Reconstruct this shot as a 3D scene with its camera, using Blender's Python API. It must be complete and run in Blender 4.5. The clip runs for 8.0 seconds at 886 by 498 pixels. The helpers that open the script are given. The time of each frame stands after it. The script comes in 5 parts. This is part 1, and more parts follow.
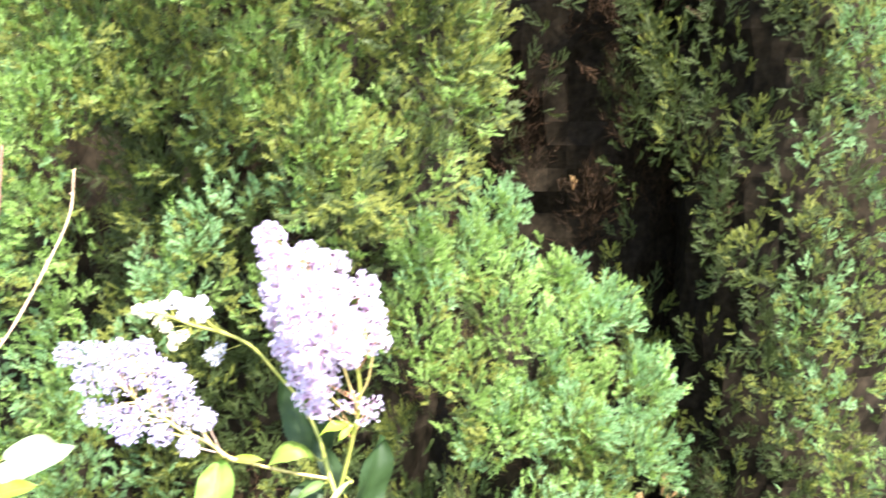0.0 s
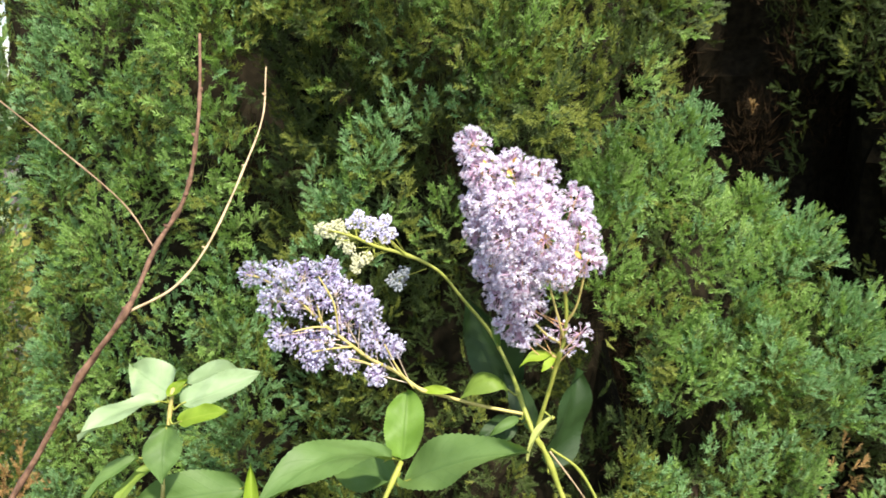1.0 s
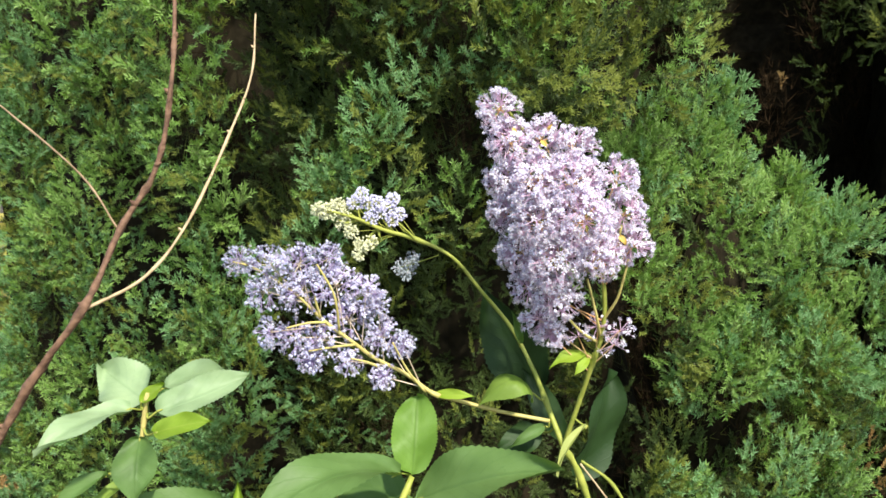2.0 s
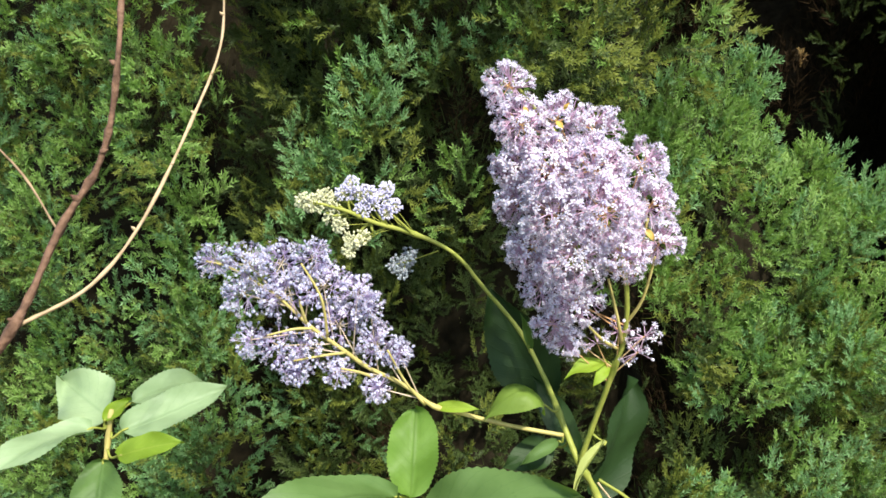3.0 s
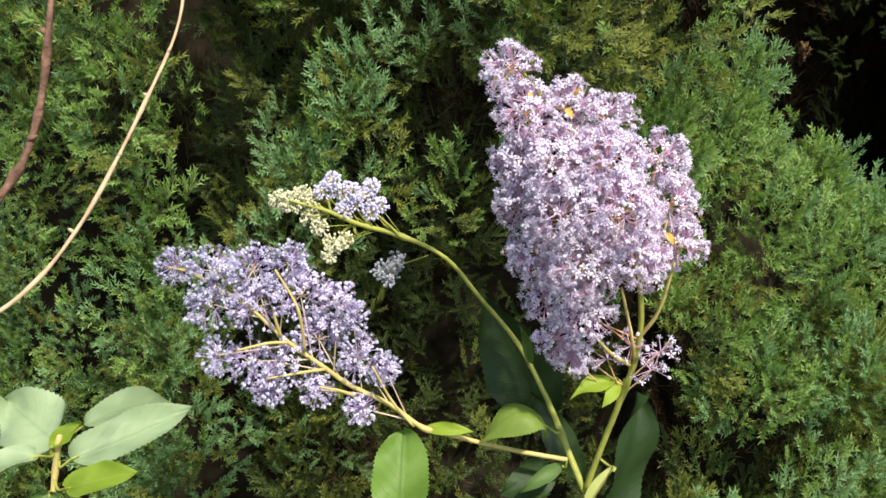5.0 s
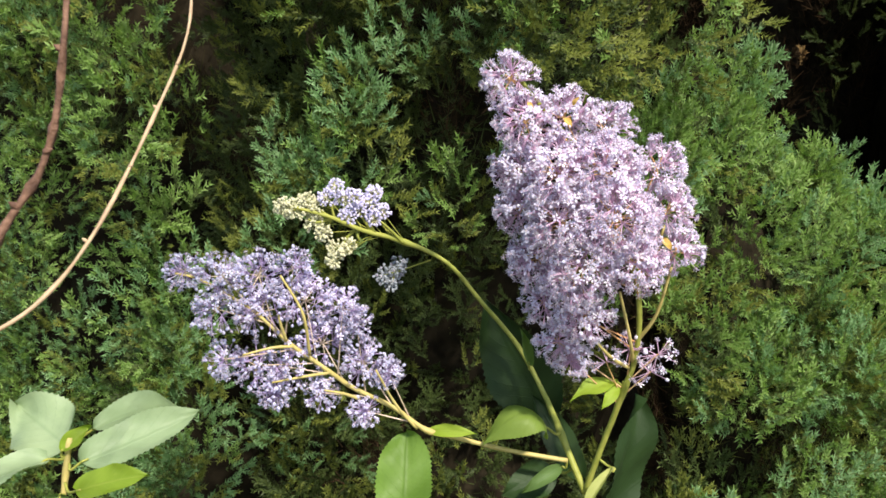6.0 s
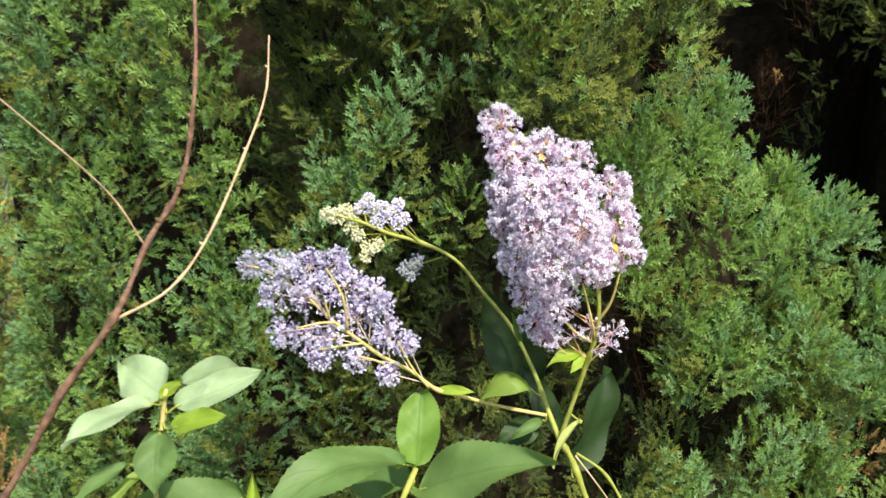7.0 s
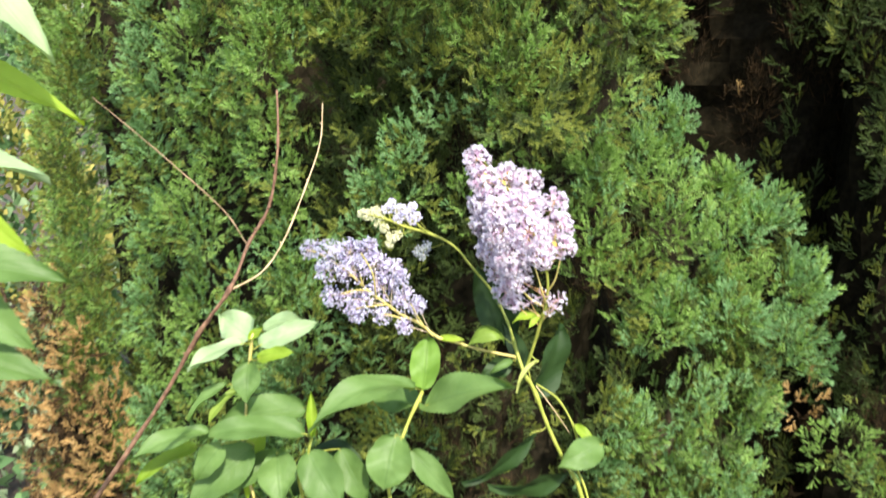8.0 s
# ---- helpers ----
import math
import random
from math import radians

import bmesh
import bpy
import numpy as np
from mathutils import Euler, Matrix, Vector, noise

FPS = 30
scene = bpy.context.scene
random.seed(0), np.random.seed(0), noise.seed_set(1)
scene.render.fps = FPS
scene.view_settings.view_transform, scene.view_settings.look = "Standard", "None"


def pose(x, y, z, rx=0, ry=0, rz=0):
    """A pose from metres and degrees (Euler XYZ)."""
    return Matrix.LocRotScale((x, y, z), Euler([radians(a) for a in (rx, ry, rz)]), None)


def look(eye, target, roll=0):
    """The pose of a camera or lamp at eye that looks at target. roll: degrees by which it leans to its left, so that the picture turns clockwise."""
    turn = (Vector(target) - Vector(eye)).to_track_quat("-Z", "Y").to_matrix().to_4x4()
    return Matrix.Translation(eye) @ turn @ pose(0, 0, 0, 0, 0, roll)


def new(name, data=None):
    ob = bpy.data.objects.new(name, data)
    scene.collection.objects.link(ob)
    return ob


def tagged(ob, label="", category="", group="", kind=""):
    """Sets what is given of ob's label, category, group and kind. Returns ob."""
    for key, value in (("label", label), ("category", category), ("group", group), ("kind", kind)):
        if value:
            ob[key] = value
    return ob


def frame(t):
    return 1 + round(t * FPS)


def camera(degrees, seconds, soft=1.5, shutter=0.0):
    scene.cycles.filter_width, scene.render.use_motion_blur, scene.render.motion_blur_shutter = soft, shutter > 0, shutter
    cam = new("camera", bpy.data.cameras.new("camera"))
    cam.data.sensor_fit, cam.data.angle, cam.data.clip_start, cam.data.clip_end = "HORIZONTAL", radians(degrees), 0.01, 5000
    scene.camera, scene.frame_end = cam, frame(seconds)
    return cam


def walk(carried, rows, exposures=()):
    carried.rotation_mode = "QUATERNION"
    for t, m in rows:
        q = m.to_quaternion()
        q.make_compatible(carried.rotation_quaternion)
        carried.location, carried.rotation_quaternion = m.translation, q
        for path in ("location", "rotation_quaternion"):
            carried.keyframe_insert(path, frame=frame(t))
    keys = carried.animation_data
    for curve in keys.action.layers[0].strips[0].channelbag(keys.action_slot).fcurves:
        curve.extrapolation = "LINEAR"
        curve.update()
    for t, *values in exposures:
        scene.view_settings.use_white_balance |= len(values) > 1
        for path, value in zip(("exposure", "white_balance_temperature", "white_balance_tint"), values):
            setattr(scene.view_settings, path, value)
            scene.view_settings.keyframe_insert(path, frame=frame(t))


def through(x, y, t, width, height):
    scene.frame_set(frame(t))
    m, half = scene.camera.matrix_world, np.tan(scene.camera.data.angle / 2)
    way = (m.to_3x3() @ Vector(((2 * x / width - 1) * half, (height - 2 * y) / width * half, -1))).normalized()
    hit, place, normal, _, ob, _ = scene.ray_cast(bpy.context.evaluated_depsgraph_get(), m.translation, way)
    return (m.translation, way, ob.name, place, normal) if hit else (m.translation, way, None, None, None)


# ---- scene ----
cam = camera(55.9, 8.0, soft=1.6, shutter=0.3)
PATH = [
    (0, (-0.01, 0.001, 1.248), (0.022, 1.981, 0.969), -0.3),
    (0.5, (-0.053, 0.021, 1.235), (-0.184, 1.986, 0.884), -0.5),
    (1, (-0.071, 0.046, 1.217), (-0.28, 1.999, 0.84), -1.4),
    (1.2, (-0.074, 0.057, 1.211), (-0.304, 2.008, 0.832), -1.6),
    (2.3, (-0.095, 0.123, 1.204), (-0.262, 2.068, 0.77), -1.0),
    (2.5, (-0.095, 0.133, 1.203), (-0.274, 2.075, 0.758), -1.3),
    (3, (-0.098, 0.151, 1.2), (-0.268, 2.093, 0.752), -1.4),
    (3.5, (-0.102, 0.167, 1.197), (-0.248, 2.111, 0.751), -1.3),
    (4, (-0.103, 0.172, 1.197), (-0.241, 2.117, 0.753), -0.8),
    (4.5, (-0.104, 0.184, 1.193), (-0.236, 2.128, 0.741), -0.8),
    (5.8, (-0.105, 0.189, 1.193), (-0.231, 2.136, 0.756), -1.4),
    (6, (-0.105, 0.182, 1.196), (-0.233, 2.128, 0.752), -1.3),
    (6.5, (-0.096, 0.143, 1.211), (-0.234, 2.087, 0.764), -1.3),
    (7, (-0.091, 0.088, 1.222), (-0.273, 2.025, 0.759), -1.0),
    (7.5, (-0.074, 0.013, 1.259), (-0.304, 1.953, 0.83), -0.8),
    (8, (-0.038, -0.08, 1.29), (-0.336, 1.815, 0.724), -1.3),
]
EXPOSURES = [(0.0, 2.8, 6250, 30), (0.5, 1.82, 6250, 28), (1.0, 1.26, 6760, 16), (2.5, 1.0, 6610, 11), (3.5, 0.91, 6610, 13), (4.5, 0.82, 6760, 20), (6.0, 0.74, 6760, 20),
             (6.5, 0.82, 6760, 18), (7.0, 1.08, 6860, 14), (7.5, 1.28, 6760, 13), (8.0, 1.48, 6760, 13)]
walk(cam, [(t, look(eye, target, roll)) for t, eye, target, roll in PATH], EXPOSURES)

# ---------------------------------------------------------------- light
world = bpy.data.worlds.new("sky")
scene.world = world
world.use_nodes = True
_wn = world.node_tree.nodes
_sky = _wn.new("ShaderNodeTexSky")
_sky.sky_type, _sky.sun_disc = "NISHITA", False
SUN_ELEVATION, SUN_AZIMUTH = radians(49), radians(150)   # azimuth from +y towards +x
_sky.sun_elevation, _sky.sun_rotation = SUN_ELEVATION, SUN_AZIMUTH
_wn["Background"].inputs["Strength"].default_value = 0.15
world.node_tree.links.new(_sky.outputs[0], _wn["Background"].inputs["Color"])
sun = new("sun", bpy.data.lights.new("sun", "SUN"))
sun.data.energy, sun.data.angle, sun.data.color = 4.0, radians(2.5), (1.0, 0.95, 0.86)
_toward = Vector((math.sin(SUN_AZIMUTH) * math.cos(SUN_ELEVATION), math.cos(SUN_AZIMUTH) * math.cos(SUN_ELEVATION), math.sin(SUN_ELEVATION)))
sun.matrix_world = look(_toward * 20, (0, 0, 0))


# ---------------------------------------------------------------- materials
class Nodes:
    """A small wrapper round a material's node tree."""

    def __init__(self, name):
        self.mat = bpy.data.materials.new(name)
        self.mat.use_nodes = True
        self.tree = self.mat.node_tree
        self.bsdf = self.tree.nodes["Principled BSDF"]
        self.out = self.tree.nodes["Material Output"]

    def node(self, kind, **inputs):
        n = self.tree.nodes.new(kind)
        for key, value in inputs.items():
            n.inputs[key.replace("_", " ")].default_value = value
        return n

    def link(self, a, b):
        self.tree.links.new(a, b)

    def ramp(self, source, *stops):
        n = self.tree.nodes.new("ShaderNodeValToRGB")
        while len(n.color_ramp.elements) < len(stops):
            n.color_ramp.elements.new(0.5)
        for e, (at, colour) in zip(n.color_ramp.elements, stops):
            e.position, e.color = at, (*colour, 1)
        self.link(source, n.inputs[0])
        return n.outputs[0]

    def noise(self, scale, detail=3.0):
        c = self.tree.nodes.new("ShaderNodeTexCoord")
        n = self.node("ShaderNodeTexNoise", Scale=scale, Detail=detail)
        self.link(c.outputs["Object"], n.inputs["Vector"])
        return n.outputs["Fac"]

    def mix(self, kind, fac, a, b):
        n = self.tree.nodes.new("ShaderNodeMixRGB")
        n.blend_type = kind
        for socket, value in zip(n.inputs, (fac, a, b)):
            if isinstance(value, (int, float)):
                socket.default_value = value
            elif isinstance(value, tuple):
                socket.default_value = (*value, 1)
            else:
                self.link(value, socket)
        return n.outputs[0]

    def bump(self, height, strength, distance):
        n = self.node("ShaderNodeBump", Strength=strength, Distance=distance)
        self.link(height, n.inputs["Height"])
        self.link(n.outputs[0], self.bsdf.inputs["Normal"])

    def thin(self, colour, share):
        """Lets light through, as a thin leaf does."""
        t = self.tree.nodes.new("ShaderNodeBsdfTranslucent")
        if isinstance(colour, tuple):
            t.inputs[0].default_value = (*colour, 1)
        else:
            self.link(colour, t.inputs[0])
        m = self.tree.nodes.new("ShaderNodeMixShader")
        m.inputs[0].default_value = share
        self.link(self.bsdf.outputs[0], m.inputs[1])
        self.link(t.outputs[0], m.inputs[2])
        self.link(m.outputs[0], self.out.inputs[0])


def foliage(name, dark, mid, light, through, share=0.3, rough=0.55, gloss=0.25):
    n = Nodes(name)
    geo = n.tree.nodes.new("ShaderNodeNewGeometry")
    each = n.ramp(geo.outputs["Random Per Island"], (0.0, dark), (0.5, mid), (1.0, light))
    patch = n.ramp(n.noise(22, 3), (0.3, (0.72, 0.76, 0.7)), (0.7, (1.2, 1.15, 1.1)))
    colour = n.mix("MULTIPLY", 1.0, each, patch)
    n.link(colour, n.bsdf.inputs["Base Color"])
    n.bsdf.inputs["Roughness"].default_value = rough
    n.bsdf.inputs["Specular IOR Level"].default_value = gloss
    n.thin(through, share)
    return n.mat


def bark(name, dark, light, scale, rough=0.8, grain=0.6, gloss=0.4):
    n = Nodes(name)
    c = n.ramp(n.noise(scale, 5), (0.3, dark), (0.7, light))
    n.link(c, n.bsdf.inputs["Base Color"])
    n.bsdf.inputs["Roughness"].default_value = rough
    n.bsdf.inputs["Specular IOR Level"].default_value = gloss
    n.bump(n.noise(scale * 3, 4), grain, 0.0006)
    return n.mat


def leaf_material(name, dark, light, vein, through, share, rough=0.46):
    n = Nodes(name)
    uv = n.tree.nodes.new("ShaderNodeUVMap")
    sep = n.tree.nodes.new("ShaderNodeSeparateXYZ")
    n.link(uv.outputs[0], sep.inputs[0])

    def calc(op, a, b):
        m = n.tree.nodes.new("ShaderNodeMath")
        m.operation = op
        for s, v in zip(m.inputs, (a, b)):
            if isinstance(v, (int, float)):
                s.default_value = v
            else:
                n.link(v, s)
        return m.outputs[0]

    side = calc("ABSOLUTE", calc("SUBTRACT", sep.outputs[1], 0.5), 0)
    slant = calc("SUBTRACT", sep.outputs[0], calc("MULTIPLY", side, 0.55))
    wave = calc("ABSOLUTE", calc("SINE", calc("MULTIPLY", slant, 26.0), 0), 0)
    lateral = n.ramp(wave, (0.0, (1, 1, 1)), (0.22, (0, 0, 0)))
    middle = n.ramp(side, (0.0, (1, 1, 1)), (0.045, (0, 0, 0)))
    veins = n.mix("LIGHTEN", 1.0, n.mix("MULTIPLY", 1.0, lateral, (0.5, 0.5, 0.5)), middle)
    base = n.ramp(n.noise(55, 4), (0.3, dark), (0.7, light))
    info = n.tree.nodes.new("ShaderNodeObjectInfo")
    shade = n.ramp(info.outputs["Random"], (0.0, (0.82, 0.85, 0.8)), (1.0, (1.15, 1.12, 1.1)))
    base = n.mix("MULTIPLY", 1.0, base, shade)
    specks = n.ramp(n.noise(420, 2), (0.68, (0, 0, 0)), (0.76, (1, 1, 1)))
    base = n.mix("MIX", n.mix("MULTIPLY", 1.0, specks, (0.25, 0.25, 0.25)), base, vein)
    colour = n.mix("MIX", n.mix("MULTIPLY", 1.0, veins, (0.4, 0.4, 0.4)), base, vein)
    n.link(colour, n.bsdf.inputs["Base Color"])
    n.bsdf.inputs["Roughness"].default_value = rough
    n.bsdf.inputs["Specular IOR Level"].default_value = 0.28
    high = calc("ADD", calc("MULTIPLY", veins, -1.0), calc("MULTIPLY", n.noise(700, 3), 0.5))
    n.bump(high, 0.28, 0.0006)
    n.thin(n.mix("MULTIPLY", 1.0, colour, through), share)
    return n.mat


NEEDLE_BLUE = foliage("blue_green_needles", (0.115, 0.25, 0.088), (0.17, 0.335, 0.132), (0.275, 0.455, 0.225), (0.2, 0.39, 0.1), 0.42)
NEEDLE_GREEN = foliage("green_needles", (0.135, 0.255, 0.053), (0.2, 0.35, 0.082), (0.3, 0.46, 0.15), (0.21, 0.38, 0.05), 0.42)
NEEDLE_OLIVE = foliage("olive_needles", (0.135, 0.175, 0.032), (0.165, 0.205, 0.038), (0.205, 0.245, 0.05), (0.22, 0.27, 0.045), 0.38)
NEEDLE_BROWN = foliage("dead_brown_needles", (0.22, 0.135, 0.05), (0.4, 0.26, 0.1), (0.54, 0.38, 0.17), (0.42, 0.25, 0.08), 0.25, 0.8)
# dead needles, darkened so that their colour also holds the inner shade
NEEDLE_SERE = foliage("dead_shaded_needles", (0.025, 0.018, 0.01), (0.045, 0.03, 0.016), (0.07, 0.045, 0.024), (0.06, 0.04, 0.02), 0.1, 0.95, 0.05)
# old dull needles, used as well to paint shade into recesses and low growth
NEEDLE_OLD_SHADE = foliage("old_shaded_needles", (0.042, 0.072, 0.018), (0.056, 0.09, 0.022), (0.074, 0.11, 0.028), (0.08, 0.11, 0.02), 0.25)
NEEDLE_INNER = foliage("inner_green_needles", (0.08, 0.13, 0.035), (0.1, 0.155, 0.042), (0.125, 0.185, 0.052), (0.12, 0.18, 0.035), 0.35)
BARK_CONIFER = bark("conifer_bark", (0.06, 0.035, 0.02), (0.16, 0.1, 0.06), 40)
BARK_TWIG = bark("red_brown_twig_bark", (0.075, 0.038, 0.02), (0.22, 0.125, 0.072), 260, 0.75, 1.0)
BARK_TAN = bark("tan_dry_shoot_bark", (0.19, 0.125, 0.065), (0.36, 0.25, 0.14), 160, 0.65)
BARK_PALE = bark("pale_straw_twig_bark", (0.3, 0.21, 0.11), (0.52, 0.4, 0.23), 140, 0.55)
STEM_GREEN = bark("yellow_green_stem_skin", (0.19, 0.23, 0.035), (0.33, 0.35, 0.07), 120, 0.5, 0.25, 0.25)
STEM_OCHRE = bark("ochre_young_stem_skin", (0.36, 0.31, 0.09), (0.5, 0.43, 0.15), 120, 0.5, 0.25, 0.25)
LEAF = leaf_material("ceanothus_leaf", (0.088, 0.168, 0.042), (0.132, 0.23, 0.07), (0.066, 0.138, 0.032), (1.25, 1.25, 0.4), 0.34, 0.5)
LEAF_PALE = leaf_material("pale_ceanothus_leaf", (0.21, 0.31, 0.155), (0.29, 0.4, 0.22), (0.17, 0.27, 0.12), (1.0, 1.1, 0.5), 0.25, 0.5)
# near-black copy of LEAF: the shade on these leaves is put into the colour
LEAF_SHADED = leaf_material("shaded_ceanothus_leaf", (0.012, 0.033, 0.006), (0.018, 0.046, 0.009), (0.014, 0.036, 0.007), (1.0, 1.2, 0.5), 0.06, 0.6)
LEAF_YOUNG = leaf_material("young_yellow_green_leaf", (0.22, 0.35, 0.03), (0.3, 0.44, 0.05), (0.34, 0.43, 0.08), (1.2, 1.2, 0.4), 0.45, 0.5)
# brighter leaf copy with sunlight put into its base colour
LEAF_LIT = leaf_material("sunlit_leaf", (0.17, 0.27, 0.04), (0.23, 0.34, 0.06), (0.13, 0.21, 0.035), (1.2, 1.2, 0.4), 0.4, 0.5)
LEAF_FRESH = leaf_material("fresh_mid_green_leaf", (0.1, 0.205, 0.028), (0.145, 0.275, 0.045), (0.08, 0.165, 0.022), (1.3, 1.3, 0.35), 0.42, 0.5)
LEAF_SERE = leaf_material("fading_yellowish_leaf", (0.3, 0.36, 0.1), (0.42, 0.47, 0.17), (0.24, 0.28, 0.08), (1.1, 1.1, 0.4), 0.35, 0.55)
PETAL_PINK = foliage("lilac_petals", (0.575, 0.563, 0.78), (0.735, 0.727, 0.88), (0.885, 0.88, 0.945), (0.74, 0.66, 0.82), 0.3, 0.6)
PETAL_BLUE = foliage("blue_lilac_petals", (0.48, 0.49, 0.73), (0.64, 0.65, 0.86), (0.83, 0.83, 0.95), (0.52, 0.53, 0.8), 0.3, 0.6)
PEDICEL = foliage("rosy_mauve_pedicels", (0.56, 0.36, 0.56), (0.67, 0.48, 0.65), (0.77, 0.6, 0.74), (0.7, 0.46, 0.6), 0.3, 0.5)
PEDICEL_BLUE = foliage("blue_mauve_pedicels", (0.36, 0.28, 0.52), (0.5, 0.4, 0.66), (0.62, 0.55, 0.74), (0.5, 0.4, 0.6), 0.3, 0.5)
TAN_BRANCHLET = foliage("tan_branchlets", (0.42, 0.34, 0.24), (0.52, 0.43, 0.32), (0.62, 0.53, 0.42), (0.5, 0.4, 0.25), 0.15, 0.5)
PANICLE_WOOD = foliage("rosy_ochre_branchlets", (0.66, 0.38, 0.18), (0.74, 0.5, 0.24), (0.8, 0.6, 0.32), (0.75, 0.48, 0.2), 0.35, 0.5)
FLOWER_EYE = foliage("flower_centres", (0.48, 0.37, 0.55), (0.6, 0.49, 0.64), (0.76, 0.67, 0.62), (0.55, 0.4, 0.4), 0.2, 0.6)
BUD_CREAM = foliage("cream_green_buds", (0.54, 0.57, 0.32), (0.68, 0.7, 0.46), (0.8, 0.8, 0.6), (0.5, 0.55, 0.25), 0.2, 0.6)
BUD_GREY = foliage("grey_blue_buds", (0.25, 0.29, 0.32), (0.36, 0.41, 0.46), (0.5, 0.55, 0.6), (0.3, 0.35, 0.45), 0.2, 0.6)


def soil_material():
    n = Nodes("garden_soil")
    c = n.ramp(n.noise(9, 6), (0.3, (0.035, 0.024, 0.015)), (0.55, (0.07, 0.05, 0.03)), (0.75, (0.06, 0.08, 0.03)))
    n.link(c, n.bsdf.inputs["Base Color"])
    n.bsdf.inputs["Roughness"].default_value = 0.95
    n.bump(n.noise(60, 6), 0.8, 0.02)
    return n.mat


SOIL = soil_material()


# ---------------------------------------------------------------- mesh tools


def unit(v):
    v = np.asarray(v, float)
    return v / (np.linalg.norm(v, axis=-1, keepdims=True) + 1e-12)


def mesh_arrays(name, verts, faces, slots, materials, smooth=False):
    """A mesh from arrays: verts (n, 3), faces (m, 3 or 4), one material slot per face."""
    me = bpy.data.meshes.new(name)
    k = faces.shape[1]
    me.vertices.add(len(verts))
    me.vertices.foreach_set("co", verts.astype(np.float32).ravel())
    me.loops.add(faces.size)
    me.loops.foreach_set("vertex_index", faces.astype(np.int32).ravel())
    me.polygons.add(len(faces))
    me.polygons.foreach_set("loop_start", np.arange(0, faces.size, k, dtype=np.int32))
    for m in materials:
        me.materials.append(m)
    me.polygons.foreach_set("material_index", np.asarray(slots, np.int32))
    if smooth:
        me.polygons.foreach_set("use_smooth", np.ones(len(faces), bool))
    me.update(calc_edges=True)
    return me


def part(name, data, parent, label=""):
    ob = new(name, data)
    ob.parent = parent
    return tagged(ob, label=label)


def smooth_path(points, steps=6):
    """Catmull-Rom through the points."""
    p = np.asarray(points, float)
    p = np.vstack([2 * p[0] - p[1], p, 2 * p[-1] - p[-2]])
    out = []
    for i in range(1, len(p) - 2):
        for s in np.arange(steps) / steps:
            a, b, c, d = p[i - 1:i + 3]
            out.append(0.5 * (2 * b + (c - a) * s + (2 * a - 5 * b + 4 * c - d) * s * s + (3 * b - a - 3 * c + d) * s ** 3))
    return np.array(out + [p[-2]])


def tube_arrays(path, radii, sides=8, seed=0, rough=0.0):
    path = np.asarray(path, float)
    n = len(path)
    radii = np.interp(np.linspace(0, 1, n), np.linspace(0, 1, len(radii)), radii)
    tang = unit(np.gradient(path, axis=0))
    side = unit(np.cross(tang[0], (0.3, 0.9, 0.2)))
    r = np.random.default_rng(seed)
    rings = []
    for i in range(n):
        side = unit(side - tang[i] * (side @ tang[i]))
        other = np.cross(tang[i], side)
        a = np.arange(sides) * 2 * np.pi / sides
        w = radii[i] * (1 + rough * r.normal(size=sides))
        rings.append(path[i] + w[:, None] * (np.cos(a)[:, None] * side + np.sin(a)[:, None] * other))
    verts = np.vstack(rings + [path[:1], path[-1:]])
    f = []
    for i in range(n - 1):
        for j in range(sides):
            k = (j + 1) % sides
            f.append((i * sides + j, i * sides + k, (i + 1) * sides + k, (i + 1) * sides + j))
    for j in range(sides):
        k = (j + 1) % sides
        f.append((n * sides, k, j, n * sides))
        f.append((n * sides + 1, (n - 1) * sides + j, (n - 1) * sides + k, n * sides + 1))
    return verts, f


def tube(name, points, radii, material, sides=9, steps=6, rough=0.05, knots=()):
    """A round stem along a smooth path, with swellings at the given shares of its length."""
    path = smooth_path(points, steps)
    n = len(path)
    rr = np.interp(np.linspace(0, 1, n), np.linspace(0, 1, len(radii)), radii)
    for at in knots:
        rr = rr * (1 + 0.45 * np.exp(-((np.linspace(0, 1, n) - at) * n / 1.1) ** 2))
    verts, faces = tube_arrays(path, rr, sides, len(points), rough)
    me = bpy.data.meshes.new(name)
    me.from_pydata(verts.tolist(), [], [tuple(dict.fromkeys(f)) for f in faces])
    me.materials.append(material)
    me.polygons.foreach_set("use_smooth", np.ones(len(me.polygons), bool))
    return me


